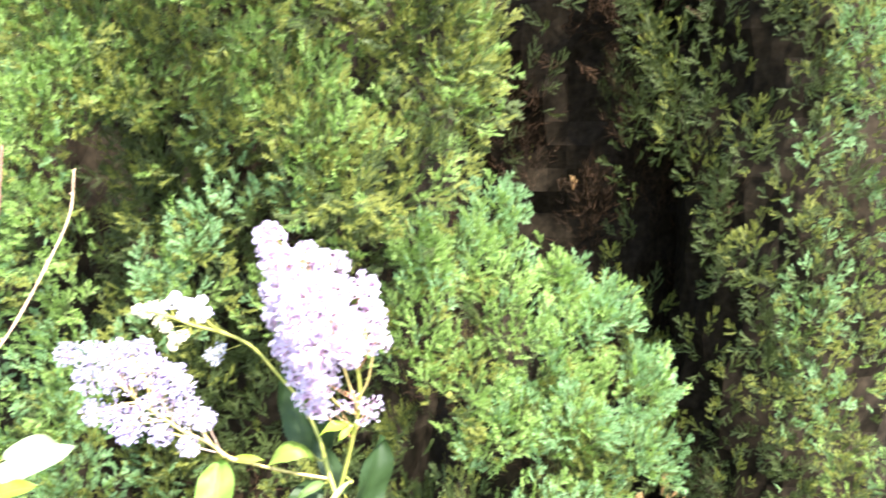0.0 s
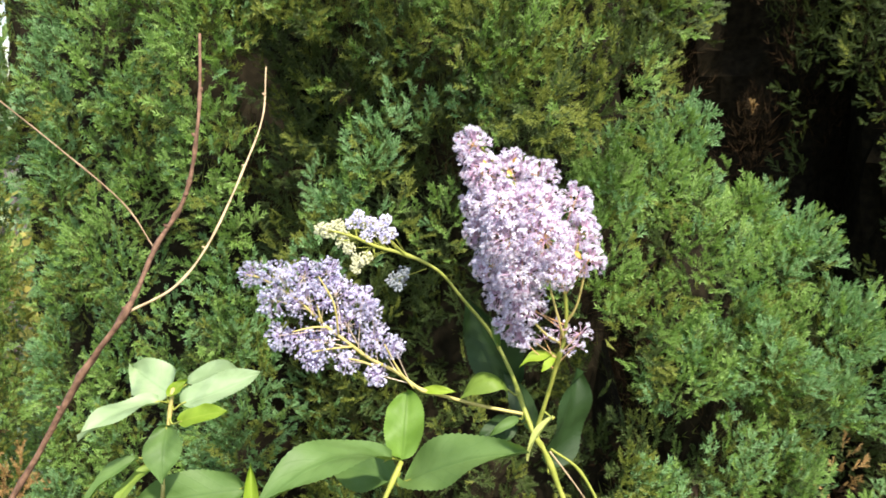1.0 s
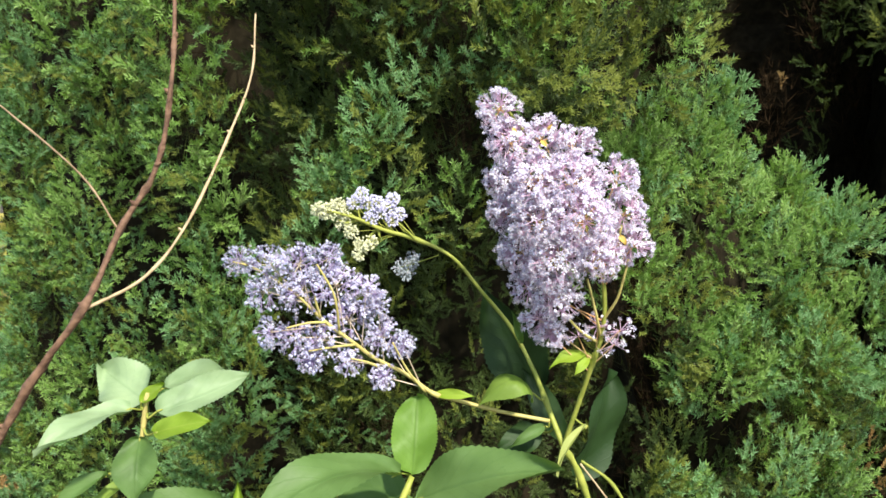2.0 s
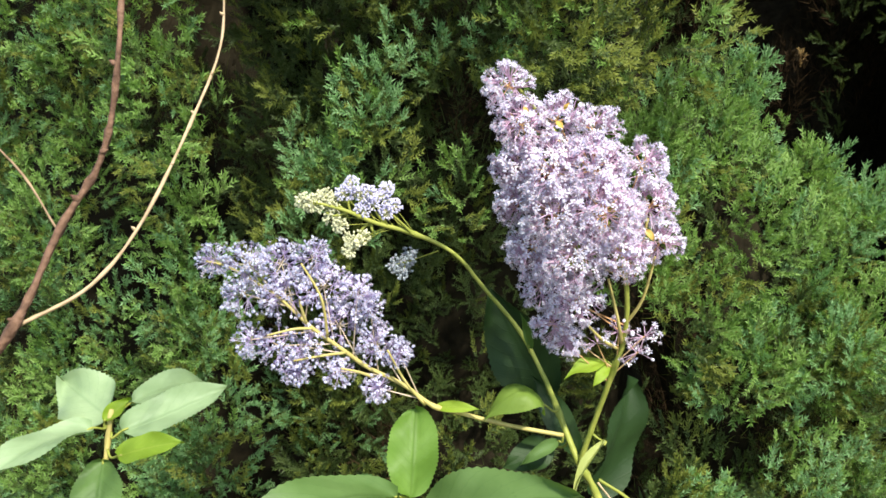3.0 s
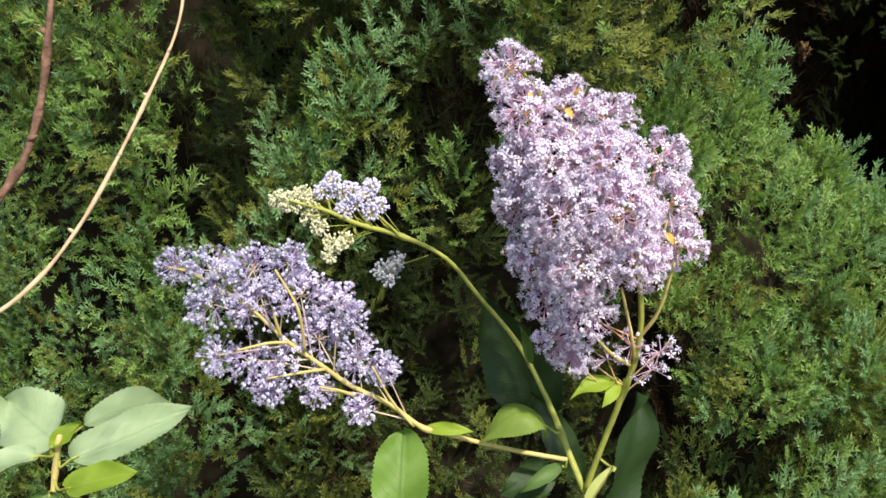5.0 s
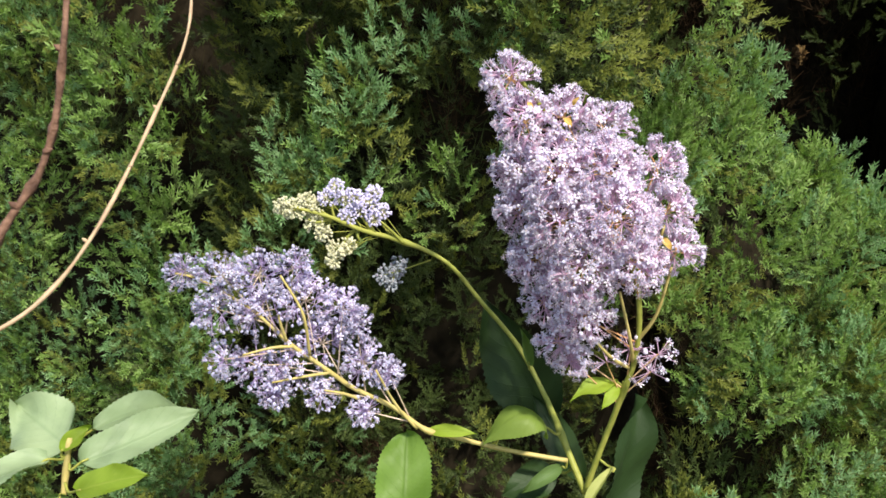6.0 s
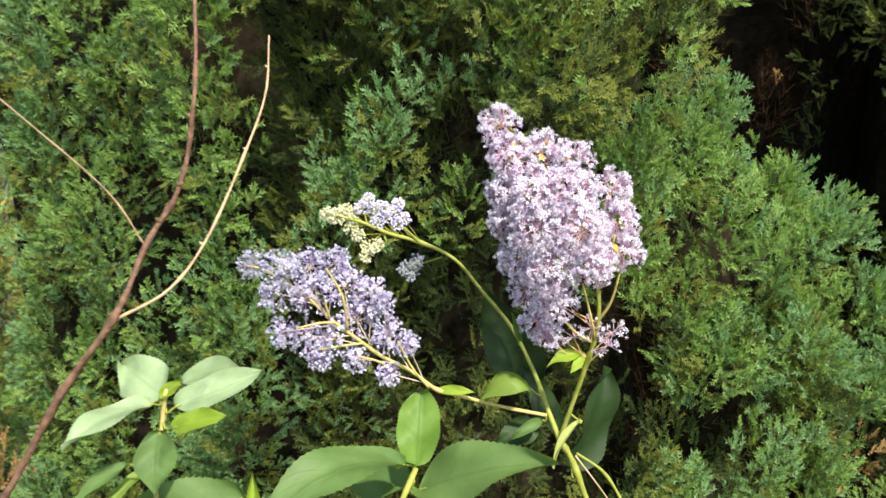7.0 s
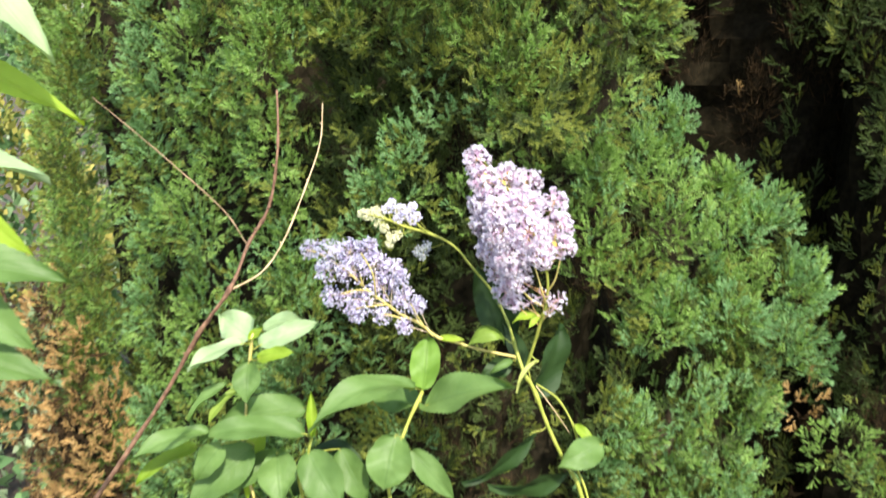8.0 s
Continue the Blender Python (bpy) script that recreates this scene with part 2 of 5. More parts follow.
def leaf_mesh(name, base, tip, width, up, material, bend=0.15, cup=0.12, twist=0.0, blunt=0.5, wave=0.1, sag=0.3, seed=0):
    """A toothed oval leaf from base to tip; up is the side its face looks to, bend how far it arches, as a share of its length."""
    base, tip = np.array(base), np.array(tip)
    along = tip - base
    length = np.linalg.norm(along)
    x = along / length
    z = unit(np.array(up, float) - x * (np.array(up, float) @ x))
    y = np.cross(z, x)
    r = np.random.default_rng(seed + int(length * 1e5))
    nu, nv = 44, 8
    verts, uvs = [], []
    phase = r.uniform(0, 6)
    for i in range(nu + 1):
        u = i / nu
        half = 0.5 * width * (np.sin(np.pi * u ** (0.62 + 0.4 * blunt)) ** (0.8 - 0.4 * blunt + 0.4 * (1.1 - blunt) * u) if 0 < u < 1 else 0.015)
        if 0.04 < u < 0.97:
            half *= 1 + (0.035 if i % 2 else -0.025) + 0.035 * np.sin(7 * u + phase) + 0.02 * np.sin(17 * u + 2 * phase)
        ang = twist * (u - 0.3)
        for j in range(nv + 1):
            v = 2 * j / nv - 1
            lift = bend * length * (4 * u * (1 - u)) + cup * width * v * v - 0.04 * width * np.exp(-(v / 0.12) ** 2)
            lift += wave * width * np.sin(9 * u + phase + 2 * v) * abs(v) + 0.012 * width * np.sin(34 * (u - 0.28 * abs(v))) * (1 - abs(v) ** 3) - sag * length * max(0.0, u - 0.6) ** 2
            off = v * half
            dy, dz = off * np.cos(ang), off * np.sin(ang) + lift
            verts.append(base + x * (u * length) + y * dy + z * dz)
            uvs.append((u, 0.5 + 0.5 * v))
    faces = []
    for i in range(nu):
        for j in range(nv):
            a = i * (nv + 1) + j
            faces.append((a, a + 1, a + nv + 2, a + nv + 1))
    me = bpy.data.meshes.new(name)
    me.from_pydata([tuple(v) for v in verts], [], faces)
    layer = me.uv_layers.new(name="UVMap")
    index = np.empty(len(me.loops), np.int32)
    me.loops.foreach_get("vertex_index", index)
    layer.data.foreach_set("uv", np.array(uvs, np.float32)[index].ravel())
    me.polygons.foreach_set("use_smooth", np.ones(len(faces), bool))
    me.materials.append(material)
    return me


# ---------------------------------------------------------------- ground
def ground_mesh():
    bm = bmesh.new()
    rings = [0, 0.5, 1, 1.6, 2.4, 4, 8, 20, 80, 400, 2000]
    rows = []
    for r in rings[1:]:
        row = []
        for k in range(32):
            a = k * math.tau / 32
            p = Vector((r * math.cos(a), r * math.sin(a), 0))
            p.z = 0.05 * noise.noise(p * 0.9) * min(1, r) if r < 30 else 0
            row.append(bm.verts.new(p))
        rows.append(row)
    mid = bm.verts.new((0, 0, 0))
    for k in range(32):
        bm.faces.new((mid, rows[0][k], rows[0][(k + 1) % 32]))
        for a, b in zip(rows, rows[1:]):
            bm.faces.new((a[k], b[k], b[(k + 1) % 32], a[(k + 1) % 32]))
    me = bpy.data.meshes.new("ground")
    bm.to_mesh(me)
    me.materials.append(SOIL)
    return me


ground = tagged(new("ground", ground_mesh()), "dark bare garden soil under the shrubs", "ground", kind="structure")


# ---------------------------------------------------------------- conifers
def needles(at, way, normal, length, width):
    """Narrow pointed needles: three corners each."""
    side = unit(np.cross(way, normal)) * (width / 2)[:, None]
    base = at + way * (length * 0.1)[:, None]
    tip = at + way * length[:, None] + normal * (length * 0.1)[:, None]
    return np.stack([base - side, base + side, tip], axis=1)


def spray(length, r, size=1.0, gap=1.0, slim=0.34, spread=46, rows=3, step=0.00095):
    """A feathery spray along +z, spread mostly in the xz plane: a rachis with alternate side shoots, all set with
    pointed needles that open into small stars at the tips. Gives the needles and which of them are young."""
    lines = []

    def line(start, way, reach, lift, bare):
        """Points along a shoot: sparse on its older part, close together at its tip."""
        old = np.arange(0.0, reach * bare, step * 2.4)
        fresh = np.arange(reach * bare, reach, step)
        s = np.concatenate([old, fresh]) / reach
        if len(s) < 3:
            s = np.linspace(0, 1, 3)
        pts = start + np.outer(s * reach, way) + np.array([0, 0, 1.0]) * (s * s * reach * lift)[:, None]
        lines.append((pts, unit(np.gradient(pts, s, axis=0)), s, bare))

    line(np.zeros(3), unit(np.array([r.normal(0, 0.08), r.normal(0, 0.1), 1])), length, 0.0, 0.6)
    rach = np.outer(np.linspace(0, 1, 60), lines[0][0][-1])
    k, sgn = 0.16, 1
    while k < 0.88:
        a = r.normal(47, 7)
        way = unit(np.array([sgn * math.sin(radians(a)), r.normal(0, 0.42), math.cos(radians(a))]))
        reach = (length * 0.36 * (1 - k) ** 0.7 + 0.0025 * size) * r.uniform(0.7, 1.2)
        line(rach[int(k * 59)], way, reach, 0.35, max(0.1, 1 - 0.008 * size / reach))
        sgn = -sgn
        k += r.uniform(0.8, 1.25) * 0.0037 / length * gap
    out, young = [], []
    for pts, tang, s, bare in lines:
        n, m = len(pts), rows
        at = np.repeat(pts, m, axis=0)
        tg = np.repeat(tang, m, axis=0)
        phi = np.tile(np.arange(m) * math.tau / m, n) + np.repeat(np.arange(n), m) * 1.05 + r.normal(0, 0.2, n * m)
        u = unit(np.cross(tg, np.array([0, 1.0, 0.0])))
        o = np.cross(u, tg)
        radial = np.cos(phi)[:, None] * u + 0.8 * np.sin(phi)[:, None] * o
        along = np.repeat(s, m)
        turn = np.radians(r.normal(spread, 6, n * m) - 8 * along ** 4)
        way = unit(tg * np.cos(turn)[:, None] + radial * np.sin(turn)[:, None])
        face = radial * 0.3 + np.array([0, 0.8, 0.6]) + r.normal(0, 0.1, (n * m, 3))
        normal = unit(face - way * np.sum(face * way, axis=1, keepdims=True))
        ln = size * 0.0024 * (0.8 + 0.2 * (along > bare)) * r.uniform(0.8, 1.2, n * m)
        out.append(needles(at, way, normal, ln, ln * slim))
        young.append(along > bare)
    return np.concatenate(out), np.concatenate(young)


_r = np.random.default_rng(3)
SPRAYS = {c: [spray(c, _r) for _ in range(8)] for c in (0.012, 0.017, 0.023, 0.031)}
COARSE = [spray(0.06, _r, 5.0, 4.5, 0.34, rows=2, step=0.009) for _ in range(4)]
TWIGGY = [spray(0.05, _r, 6.0, 3.4, 0.05, 34, 2, 0.009) for _ in range(4)]
INNER = {0: 6, 1: 6, 2: 5, 3: 3, 4: 4, 5: 5}


class Crown:
    """Gathers sprays into one mesh of needles."""

    def __init__(self, seed, grain=1.0):
        self.r = np.random.default_rng(seed)
        self.blocks, self.slots = [], []
        self.grain = grain
        self.hollows = []
        self.outward = None
        self.sweep = 0.16
        self.fill = 0.45
        self.clump = 1.0
        self.dip = 0.13

    def add(self, at, way, length, slot, coarse=False):
        r = self.r
        if coarse:
            v, young = (TWIGGY if coarse == "twigs" else COARSE)[r.integers(4)]
            k = length / 0.06
        else:
            g = self.grain
            size = min(SPRAYS, key=lambda c: abs(c - length / g))
            v, young = SPRAYS[size][r.integers(8)]
            k = min(1.25 * g, max(0.8 * g, length / size))
        z = unit(way)
        side = r.normal(size=3)
        if self.outward is not None and not coarse:
            side = np.cross(self.outward + r.normal(0, 0.4, 3), z)
            side = side + z * 0.001
        x = unit(side - z * (side @ z))
        m = np.stack([x, np.cross(z, x), z])
        p = v.reshape(-1, 3) * k
        rise = np.square(np.clip(p[:, 2] / length, 0, 1.2)) * length * self.sweep
        self.blocks.append(p @ m + at + np.outer(rise, (0, 0, 1.0)))
        self.slots.append(np.where(young, slot, INNER[slot]))

    def plume(self, base, tip, radius, slots, density=1.0, open_=48, coarse=False):
        """A pointed feathery plume about the line from base to tip."""
        r = self.r
        base, tip = np.array(base), np.array(tip)
        axis = tip - base
        length = np.linalg.norm(axis)
        axis = axis / length
        u = unit(np.cross(axis, (0.2, 0.7, 0.1)))
        w = np.cross(axis, u)
        n = max(5, int(density * length / (0.0045 if not coarse else 0.016) * (radius / 0.035) ** 0.7))
        turn = r.uniform(0, 6)
        for i in range(n):
            t = (i + r.uniform(0, 1)) / n
            turn += 2.4
            rad = math.cos(turn) * u + math.sin(turn) * w
            a = radians(open_ * (1 - 0.55 * t) * r.uniform(0.8, 1.15))
            way = axis * math.cos(a) + rad * math.sin(a) + np.array([0, 0, 0.25])
            reach = radius * ((1 - t) ** 0.55 * 1.05 + 0.22) * r.uniform(0.8, 1.15)
            ln = min(reach, 0.042) if not coarse else reach * 1.2
            start = base + axis * (t * length * 0.93) + rad * max(0, reach - ln) * 0.8
            slot = slots[r.integers(len(slots))]
            self.add(start, way, max(ln, 0.011), slot, coarse)

    def shaded(self, at):
        """Whether the place lies in one of the hollows between the boughs."""
        for a, b, reach in self.hollows:
            a, b = np.array(a), np.array(b)
            along = np.clip((at - a) @ (b - a) / ((b - a) @ (b - a)), 0, 1)
            if np.linalg.norm(at - a - along * (b - a)) < reach * self.r.uniform(0.75, 1.2):
                return True
        return False

    def tuft(self, at, axis, radius, slots, sprays=10):
        """A few short sprays that fan out about the axis."""
        r = self.r
        axis = unit(axis)
        u = unit(np.cross(axis, (0.3, 0.5, 0.2)))
        w = np.cross(axis, u)
        for i in range(sprays):
            a, turn = radians(58 * (i / sprays) ** 0.6), i * 2.4
            way = axis * math.cos(a) + (math.cos(turn) * u + math.sin(turn) * w) * math.sin(a)
            self.add(np.array(at) - way * radius * 0.7, way, radius * r.uniform(0.75, 1.2), slots[r.integers(len(slots))])

    def lobe(self, at, out, wide, tall, tufts, slots, radius=(0.017, 0.024), sprays=10, under=1.75):
        """A bulging bough end: sprays side by side over the outer face of an upright egg shape, their tips out and up."""
        r = self.r
        at, out = np.array(at), unit(np.array(out))
        side = unit(np.cross(out, (0, 0, 1)))
        self.outward = out + np.array([0, 0, 0.35])
        main = slots[r.integers(len(slots))]
        count = int(tufts * sprays * self.fill)
        for i in range(count):
            y = 1 - under * (i + 0.5) / count
            a = ((i * 0.618034 + r.uniform(0, 0.06)) % 1 - 0.5) * 3.3
            f = max(0.0, 1 - y * y) ** 0.5
            n = out * math.cos(a) * f + side * math.sin(a) * f + np.array([0, 0, y])
            p = at + out * wide * math.cos(a) * f + side * wide * math.sin(a) * f + np.array([0, 0, tall * y])
            rise = self.clump * noise.noise(Vector((p[0] * 40, p[1] * 40, p[2] * 26)))
            if rise < -0.22 and r.uniform() < 0.6 or self.shaded(p):
                continue
            p = p + n * (r.normal(0.0, 0.006) + 0.02 * rise)
            way = unit(n + np.array([0, 0, 0.3]) + r.normal(0, 0.25, 3))
            ln = r.uniform(*radius) * r.uniform(0.75, 1.15)
            slot = main if r.uniform() < 0.6 else slots[r.integers(len(slots))]
            # darker needles on undersides and in dips: older growth plus painted shade
            if slot < 3 and (y < -0.3 and r.uniform() < 0.5 or rise < -self.dip):
                slot = OLIVE if slot < 2 and rise > -self.dip - 0.11 else OLD_SHADE
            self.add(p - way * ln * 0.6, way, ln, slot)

    def column(self, x, y, z0, z1, wide, slots, tufts=6, sprays=10, radius=(0.013, 0.02), lean=0.1, step=0.036):
        """An upright flame of foliage: bough ends stacked above one another."""
        r = self.r
        z = z0
        while z < z1:
            at = (x - lean * (1.2 - z) + r.normal(0, 0.006), y + r.normal(0, 0.012), z)
            self.lobe(at, (r.normal(0, 0.3), -1, 0), wide * r.uniform(0.75, 1.2), r.uniform(0.034, 0.05), tufts, slots, radius, sprays)
            z += step * r.uniform(0.8, 1.25)

    def mesh(self, name):
        v = np.concatenate(self.blocks)
        f = np.arange(len(v)).reshape(-1, 3)
        return mesh_arrays(name, v, f, np.concatenate(self.slots), [NEEDLE_BLUE, NEEDLE_GREEN, NEEDLE_OLIVE, NEEDLE_BROWN, NEEDLE_SERE, NEEDLE_OLD_SHADE, NEEDLE_INNER])


BLUE, GREEN, OLIVE, BROWN, SERE, OLD_SHADE = range(6)


def column_fill(crown, centre, profile, z0, z1, count, slots, az=(-1.9, 1.9), coarse=False, size=(0.05, 0.12), depth=0.0, radius=(0.022, 0.038), density=1.0):
    """Plumes over the face of an upright crown. Azimuth 0 looks to -y. profile(z) is the crown's radius."""
    r = crown.r
    for i in range(count):
        z = z0 + (z1 - z0) * ((i * 0.618034) % 1)
        a = az[0] + (az[1] - az[0]) * ((i * 0.7548777 + r.uniform(0, 0.05)) % 1)
        turn = (a + math.pi) % math.tau - math.pi
        if coarse is True and 0.52 < z < 1.72 and abs(turn) < 2.6:
            continue
        R = profile(z) * (1 + r.normal(0, 0.05)) - depth
        out = np.array([math.sin(a), -math.cos(a), 0])
        ln = r.uniform(*size)
        lean = r.uniform(0.15, 0.55)
        tip = np.array([*centre, z]) + out * R + np.array([0, 0, ln * 0.5])
        base = tip - (out * lean + np.array([r.normal(0, 0.12), r.normal(0, 0.12), 1])) * ln
        crown.plume(base, tip, r.uniform(*radius), slots, density, coarse=coarse)


def lobe_fill(crown, centre, profile, z0, z1, count, slots, az=(-1.9, 1.9), depth=0.0, wide=(0.03, 0.045), tall=(0.045, 0.075), tufts=11, sprays=10, radius=(0.018, 0.025), stray=0.07):
    """Bulging bough ends over the face of an upright crown."""
    r = crown.r
    for i in range(count):
        z = z0 + (z1 - z0) * ((i * 0.618034) % 1)
        a = az[0] + (az[1] - az[0]) * ((i * 0.7548777 + r.uniform(0, 0.04)) % 1)
        out = np.array([math.sin(a), -math.cos(a), 0])
        w = r.uniform(*wide)
        R = profile(z) * (1 + r.normal(0, stray)) - depth - w * 0.8
        crown.lobe(np.array([*centre, z]) + out * R, out, w, r.uniform(*tall), tufts, slots, radius, sprays)


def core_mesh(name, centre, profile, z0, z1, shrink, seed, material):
    """The shaded inside of a crown: a lumpy mass added for the dead twigs round the trunk, its shade put into the
    colour.
    """
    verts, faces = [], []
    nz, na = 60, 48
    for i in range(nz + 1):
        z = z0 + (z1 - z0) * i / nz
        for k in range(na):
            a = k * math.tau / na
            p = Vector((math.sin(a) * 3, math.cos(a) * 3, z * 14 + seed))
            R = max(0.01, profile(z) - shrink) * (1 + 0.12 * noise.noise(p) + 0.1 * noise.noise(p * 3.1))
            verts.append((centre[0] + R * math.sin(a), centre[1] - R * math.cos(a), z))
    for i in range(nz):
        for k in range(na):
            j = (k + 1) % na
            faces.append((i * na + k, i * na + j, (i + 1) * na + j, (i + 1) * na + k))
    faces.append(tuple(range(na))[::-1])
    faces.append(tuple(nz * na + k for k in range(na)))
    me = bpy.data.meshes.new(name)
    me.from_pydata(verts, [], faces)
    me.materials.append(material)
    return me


# far darker than dead wood, so the colour itself carries the crown's inner shade
CORE = bark("shaded_twig_mass", (0.009, 0.008, 0.005), (0.025, 0.021, 0.012), 90, 0.95, 1.0, 0.03)


def conifer(label, centre, profile, z0, z1, crown, seed, shrink):
    tree = tagged(new("conifer"), label, "conifer", "conifers of the hedge")
    tree.location = (*centre, 0)
    shift = Matrix.Translation((-centre[0], -centre[1], 0))
    trunk = tube("trunk", [(*centre, -0.02), (centre[0] + 0.01, centre[1], z0 + 0.2), (centre[0], centre[1] + 0.01, z1 - 0.1)], (0.035, 0.03, 0.012), BARK_CONIFER, 12)
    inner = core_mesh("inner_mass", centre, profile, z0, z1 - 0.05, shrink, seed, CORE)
    leaves = crown.mesh("crown")
    for name, me, lab in (("trunk", trunk, "brown scaly trunk"), ("inner_mass", inner, "dead growth inside the crown, near-black with painted shade"), ("crown", leaves, "")):
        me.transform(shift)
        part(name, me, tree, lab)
    return tree


def dress(crown, centre, profile, low, high, count, slots):
    """The back, foot and top of a crown, in larger sprays, and the dead twigs inside it."""
    column_fill(crown, centre, profile, low, high, count, slots, (0, 6.28), True, (0.14, 0.24), 0.03, (0.06, 0.09), 0.9)


# shaded hollows between the boughs: from, to, radius
HOLLOWS = [
    ((-0.235, 0.6, 1.45), (-0.24, 0.6, 1.24), 0.015),
    ((-0.004, 0.65, 1.0218), (-0.03, 0.64, 0.78), 0.024),
    ((-0.244, 0.61, 1.24), (-0.242, 0.61, 1.12), 0.034),
    ((-0.134, 0.59, 1.216), (-0.127, 0.58, 1.16), 0.03),
    ((-0.332, 0.65, 1.11), (-0.328, 0.65, 1.06), 0.016),
    ((-0.306, 0.65, 1.5), (-0.348, 0.65, 1.03), 0.018),
    ((-0.404, 0.69, 1.5), (-0.432, 0.69, 0.9), 0.014),
    ((-0.39, 0.67, 1.02), (-0.358, 0.67, 1.058), 0.022),
    ((0.03, 0.72, 1.2), (0.02, 0.7, 1.11), 0.014),
    ((0.085, 0.73, 1.12), (0.07, 0.68, 1.05), 0.014),
    ((-0.1, 0.6, 1.1), (-0.1, 0.6, 0.93), 0.05),
    ((-0.16, 0.6, 1.05), (-0.2, 0.6, 0.99), 0.04),
    ((-0.505, 0.76, 1.5), (-0.535, 0.75, 0.85), 0.022),
    ((-0.1880, 0.5900, 1.2889), (-0.1837, 0.5900, 1.2275), 0.026),
    ((-0.05, 0.63, 1.03), (-0.05, 0.63, 0.8), 0.042),
    ((-0.3921, 0.6800, 1.0030), (-0.3934, 0.6700, 0.8864), 0.022),
    ((-0.2370, 0.6100, 1.1404), (-0.2334, 0.6100, 1.1027), 0.024),
    ((-0.1633, 0.6000, 1.0919), (-0.1179, 0.6000, 1.0792), 0.02),
    ((-0.2707, 0.6300, 1.0005), (-0.2651, 0.6300, 0.9132), 0.025),
    ((-0.4412, 0.6900, 1.0073), (-0.4476, 0.6900, 0.8731), 0.026),
    ((-0.3369, 0.6500, 0.9564), (-0.3404, 0.6500, 0.8870), 0.024),
    ((-0.036, 0.67, 1.02), (-0.036, 0.67, 0.78), 0.036),
    ((-0.18, 0.6, 1.235), (-0.162, 0.6, 1.2), 0.016),
    ((0.0546, 0.6600, 0.9642), (0.0595, 0.6600, 0.7682), 0.02),
    ((0.1199, 0.6700, 0.9279), (0.1242, 0.6600, 0.7737), 0.02),
    ((0.1845, 0.7100, 0.9656), (0.1885, 0.7000, 0.7506), 0.024),
]


# the middle conifer
def profile_mid(z):
    # wider above 1.28: an unseen overhang added to shade what lies below
    if z < 1.7:
        return 0.29 + 0.08 * min(1.0, max(0.0, (z - 1.28) / 0.2))
    return max(0.03, 0.37 - 0.45 * (z - 1.7))


MID = (-0.13, 0.88)
c = Crown(11, 1.3)
FRONT = (0, -1, 0)
c.lobe((-0.17, 0.585, 1.172), FRONT, 0.016, 0.026, 8, [BLUE, BLUE, GREEN], (0.014, 0.019))
c.lobe((-0.176, 0.59, 1.14), FRONT, 0.024, 0.022, 9, [BLUE, GREEN, GREEN], (0.014, 0.019))
c.lobe((-0.2, 0.592, 1.135), FRONT, 0.012, 0.02, 6, [BLUE, BLUE, GREEN], (0.014, 0.019))
c.lobe((-0.213, 0.597, 1.105), FRONT, 0.02, 0.02, 5, [BLUE, BLUE], (0.014, 0.019))
c.lobe((-0.13, 0.595, 1.125), FRONT, 0.014, 0.024, 5, [BLUE, GREEN], (0.012, 0.018))
c.lobe((-0.107, 0.6, 1.2), FRONT, 0.01, 0.014, 3, [BLUE, BLUE], (0.012, 0.016))
c.lobe((-0.142, 0.605, 1.19), FRONT, 0.012, 0.016, 4, [BLUE], (0.011, 0.016))
c.lobe((-0.068, 0.605, 1.16), FRONT, 0.014, 0.018, 5, [BLUE, GREEN], (0.012, 0.018))
c.lobe((-0.16, 0.61, 1.24), FRONT, 0.014, 0.022, 5, [BLUE, OLIVE], (0.012, 0.018))
lobe_fill(c, MID, profile_mid, 0.7, 1.28, 38, [OLD_SHADE, OLD_SHADE, OLD_SHADE, OLIVE], (-0.7, -0.25), depth=0.1, tufts=5, sprays=5, radius=(0.022, 0.03))
lobe_fill(c, MID, profile_mid, 0.7, 1.12, 34, [OLD_SHADE, OLD_SHADE, OLD_SHADE, OLIVE], (-0.25, 0.5), depth=0.135, tufts=5, sprays=5, radius=(0.022, 0.03))
lobe_fill(c, MID, profile_mid, 1.12, 1.28, 14, [OLD_SHADE, OLD_SHADE, OLD_SHADE, OLIVE], (-0.25, 0.5), depth=0.1, tufts=5, sprays=5, radius=(0.022, 0.03))
lobe_fill(c, MID, profile_mid, 1.15, 1.27, 5, [OLIVE, OLD_SHADE, OLD_SHADE], (-0.6, -0.22), depth=0.05, tufts=4, sprays=4, radius=(0.022, 0.03))
lobe_fill(c, MID, profile_mid, 0.98, 1.34, 26, [OLD_SHADE, OLD_SHADE, OLIVE], (-0.75, -0.28), depth=0.06, tufts=6, sprays=6, radius=(0.02, 0.028))
lobe_fill(c, MID, profile_mid, 0.9, 1.12, 12, [OLD_SHADE, OLD_SHADE, OLIVE], (-0.3, 0.45), depth=0.105, tufts=5, sprays=5, radius=(0.022, 0.03))
c.hollows = HOLLOWS
lobe_fill(c, MID, profile_mid, 1.2, 1.46, 46, [OLIVE, GREEN, OLIVE, GREEN], (-0.5, 0.56))
c.lobe((0.0106, 0.6900, 1.2766), (0.4, -0.9, 0), 0.026, 0.035, 9, [OLIVE, GREEN, OLIVE])
c.lobe((0.0077, 0.6800, 1.2426), (0.4, -0.9, 0), 0.026, 0.035, 9, [OLIVE, GREEN, OLIVE])
c.lobe((0.0206, 0.7100, 1.3071), (0.4, -0.9, 0), 0.026, 0.035, 9, [OLIVE, GREEN, OLIVE])
c.lobe((0.0270, 0.7200, 1.3418), (0.4, -0.9, 0), 0.026, 0.035, 9, [OLIVE, GREEN, OLIVE])
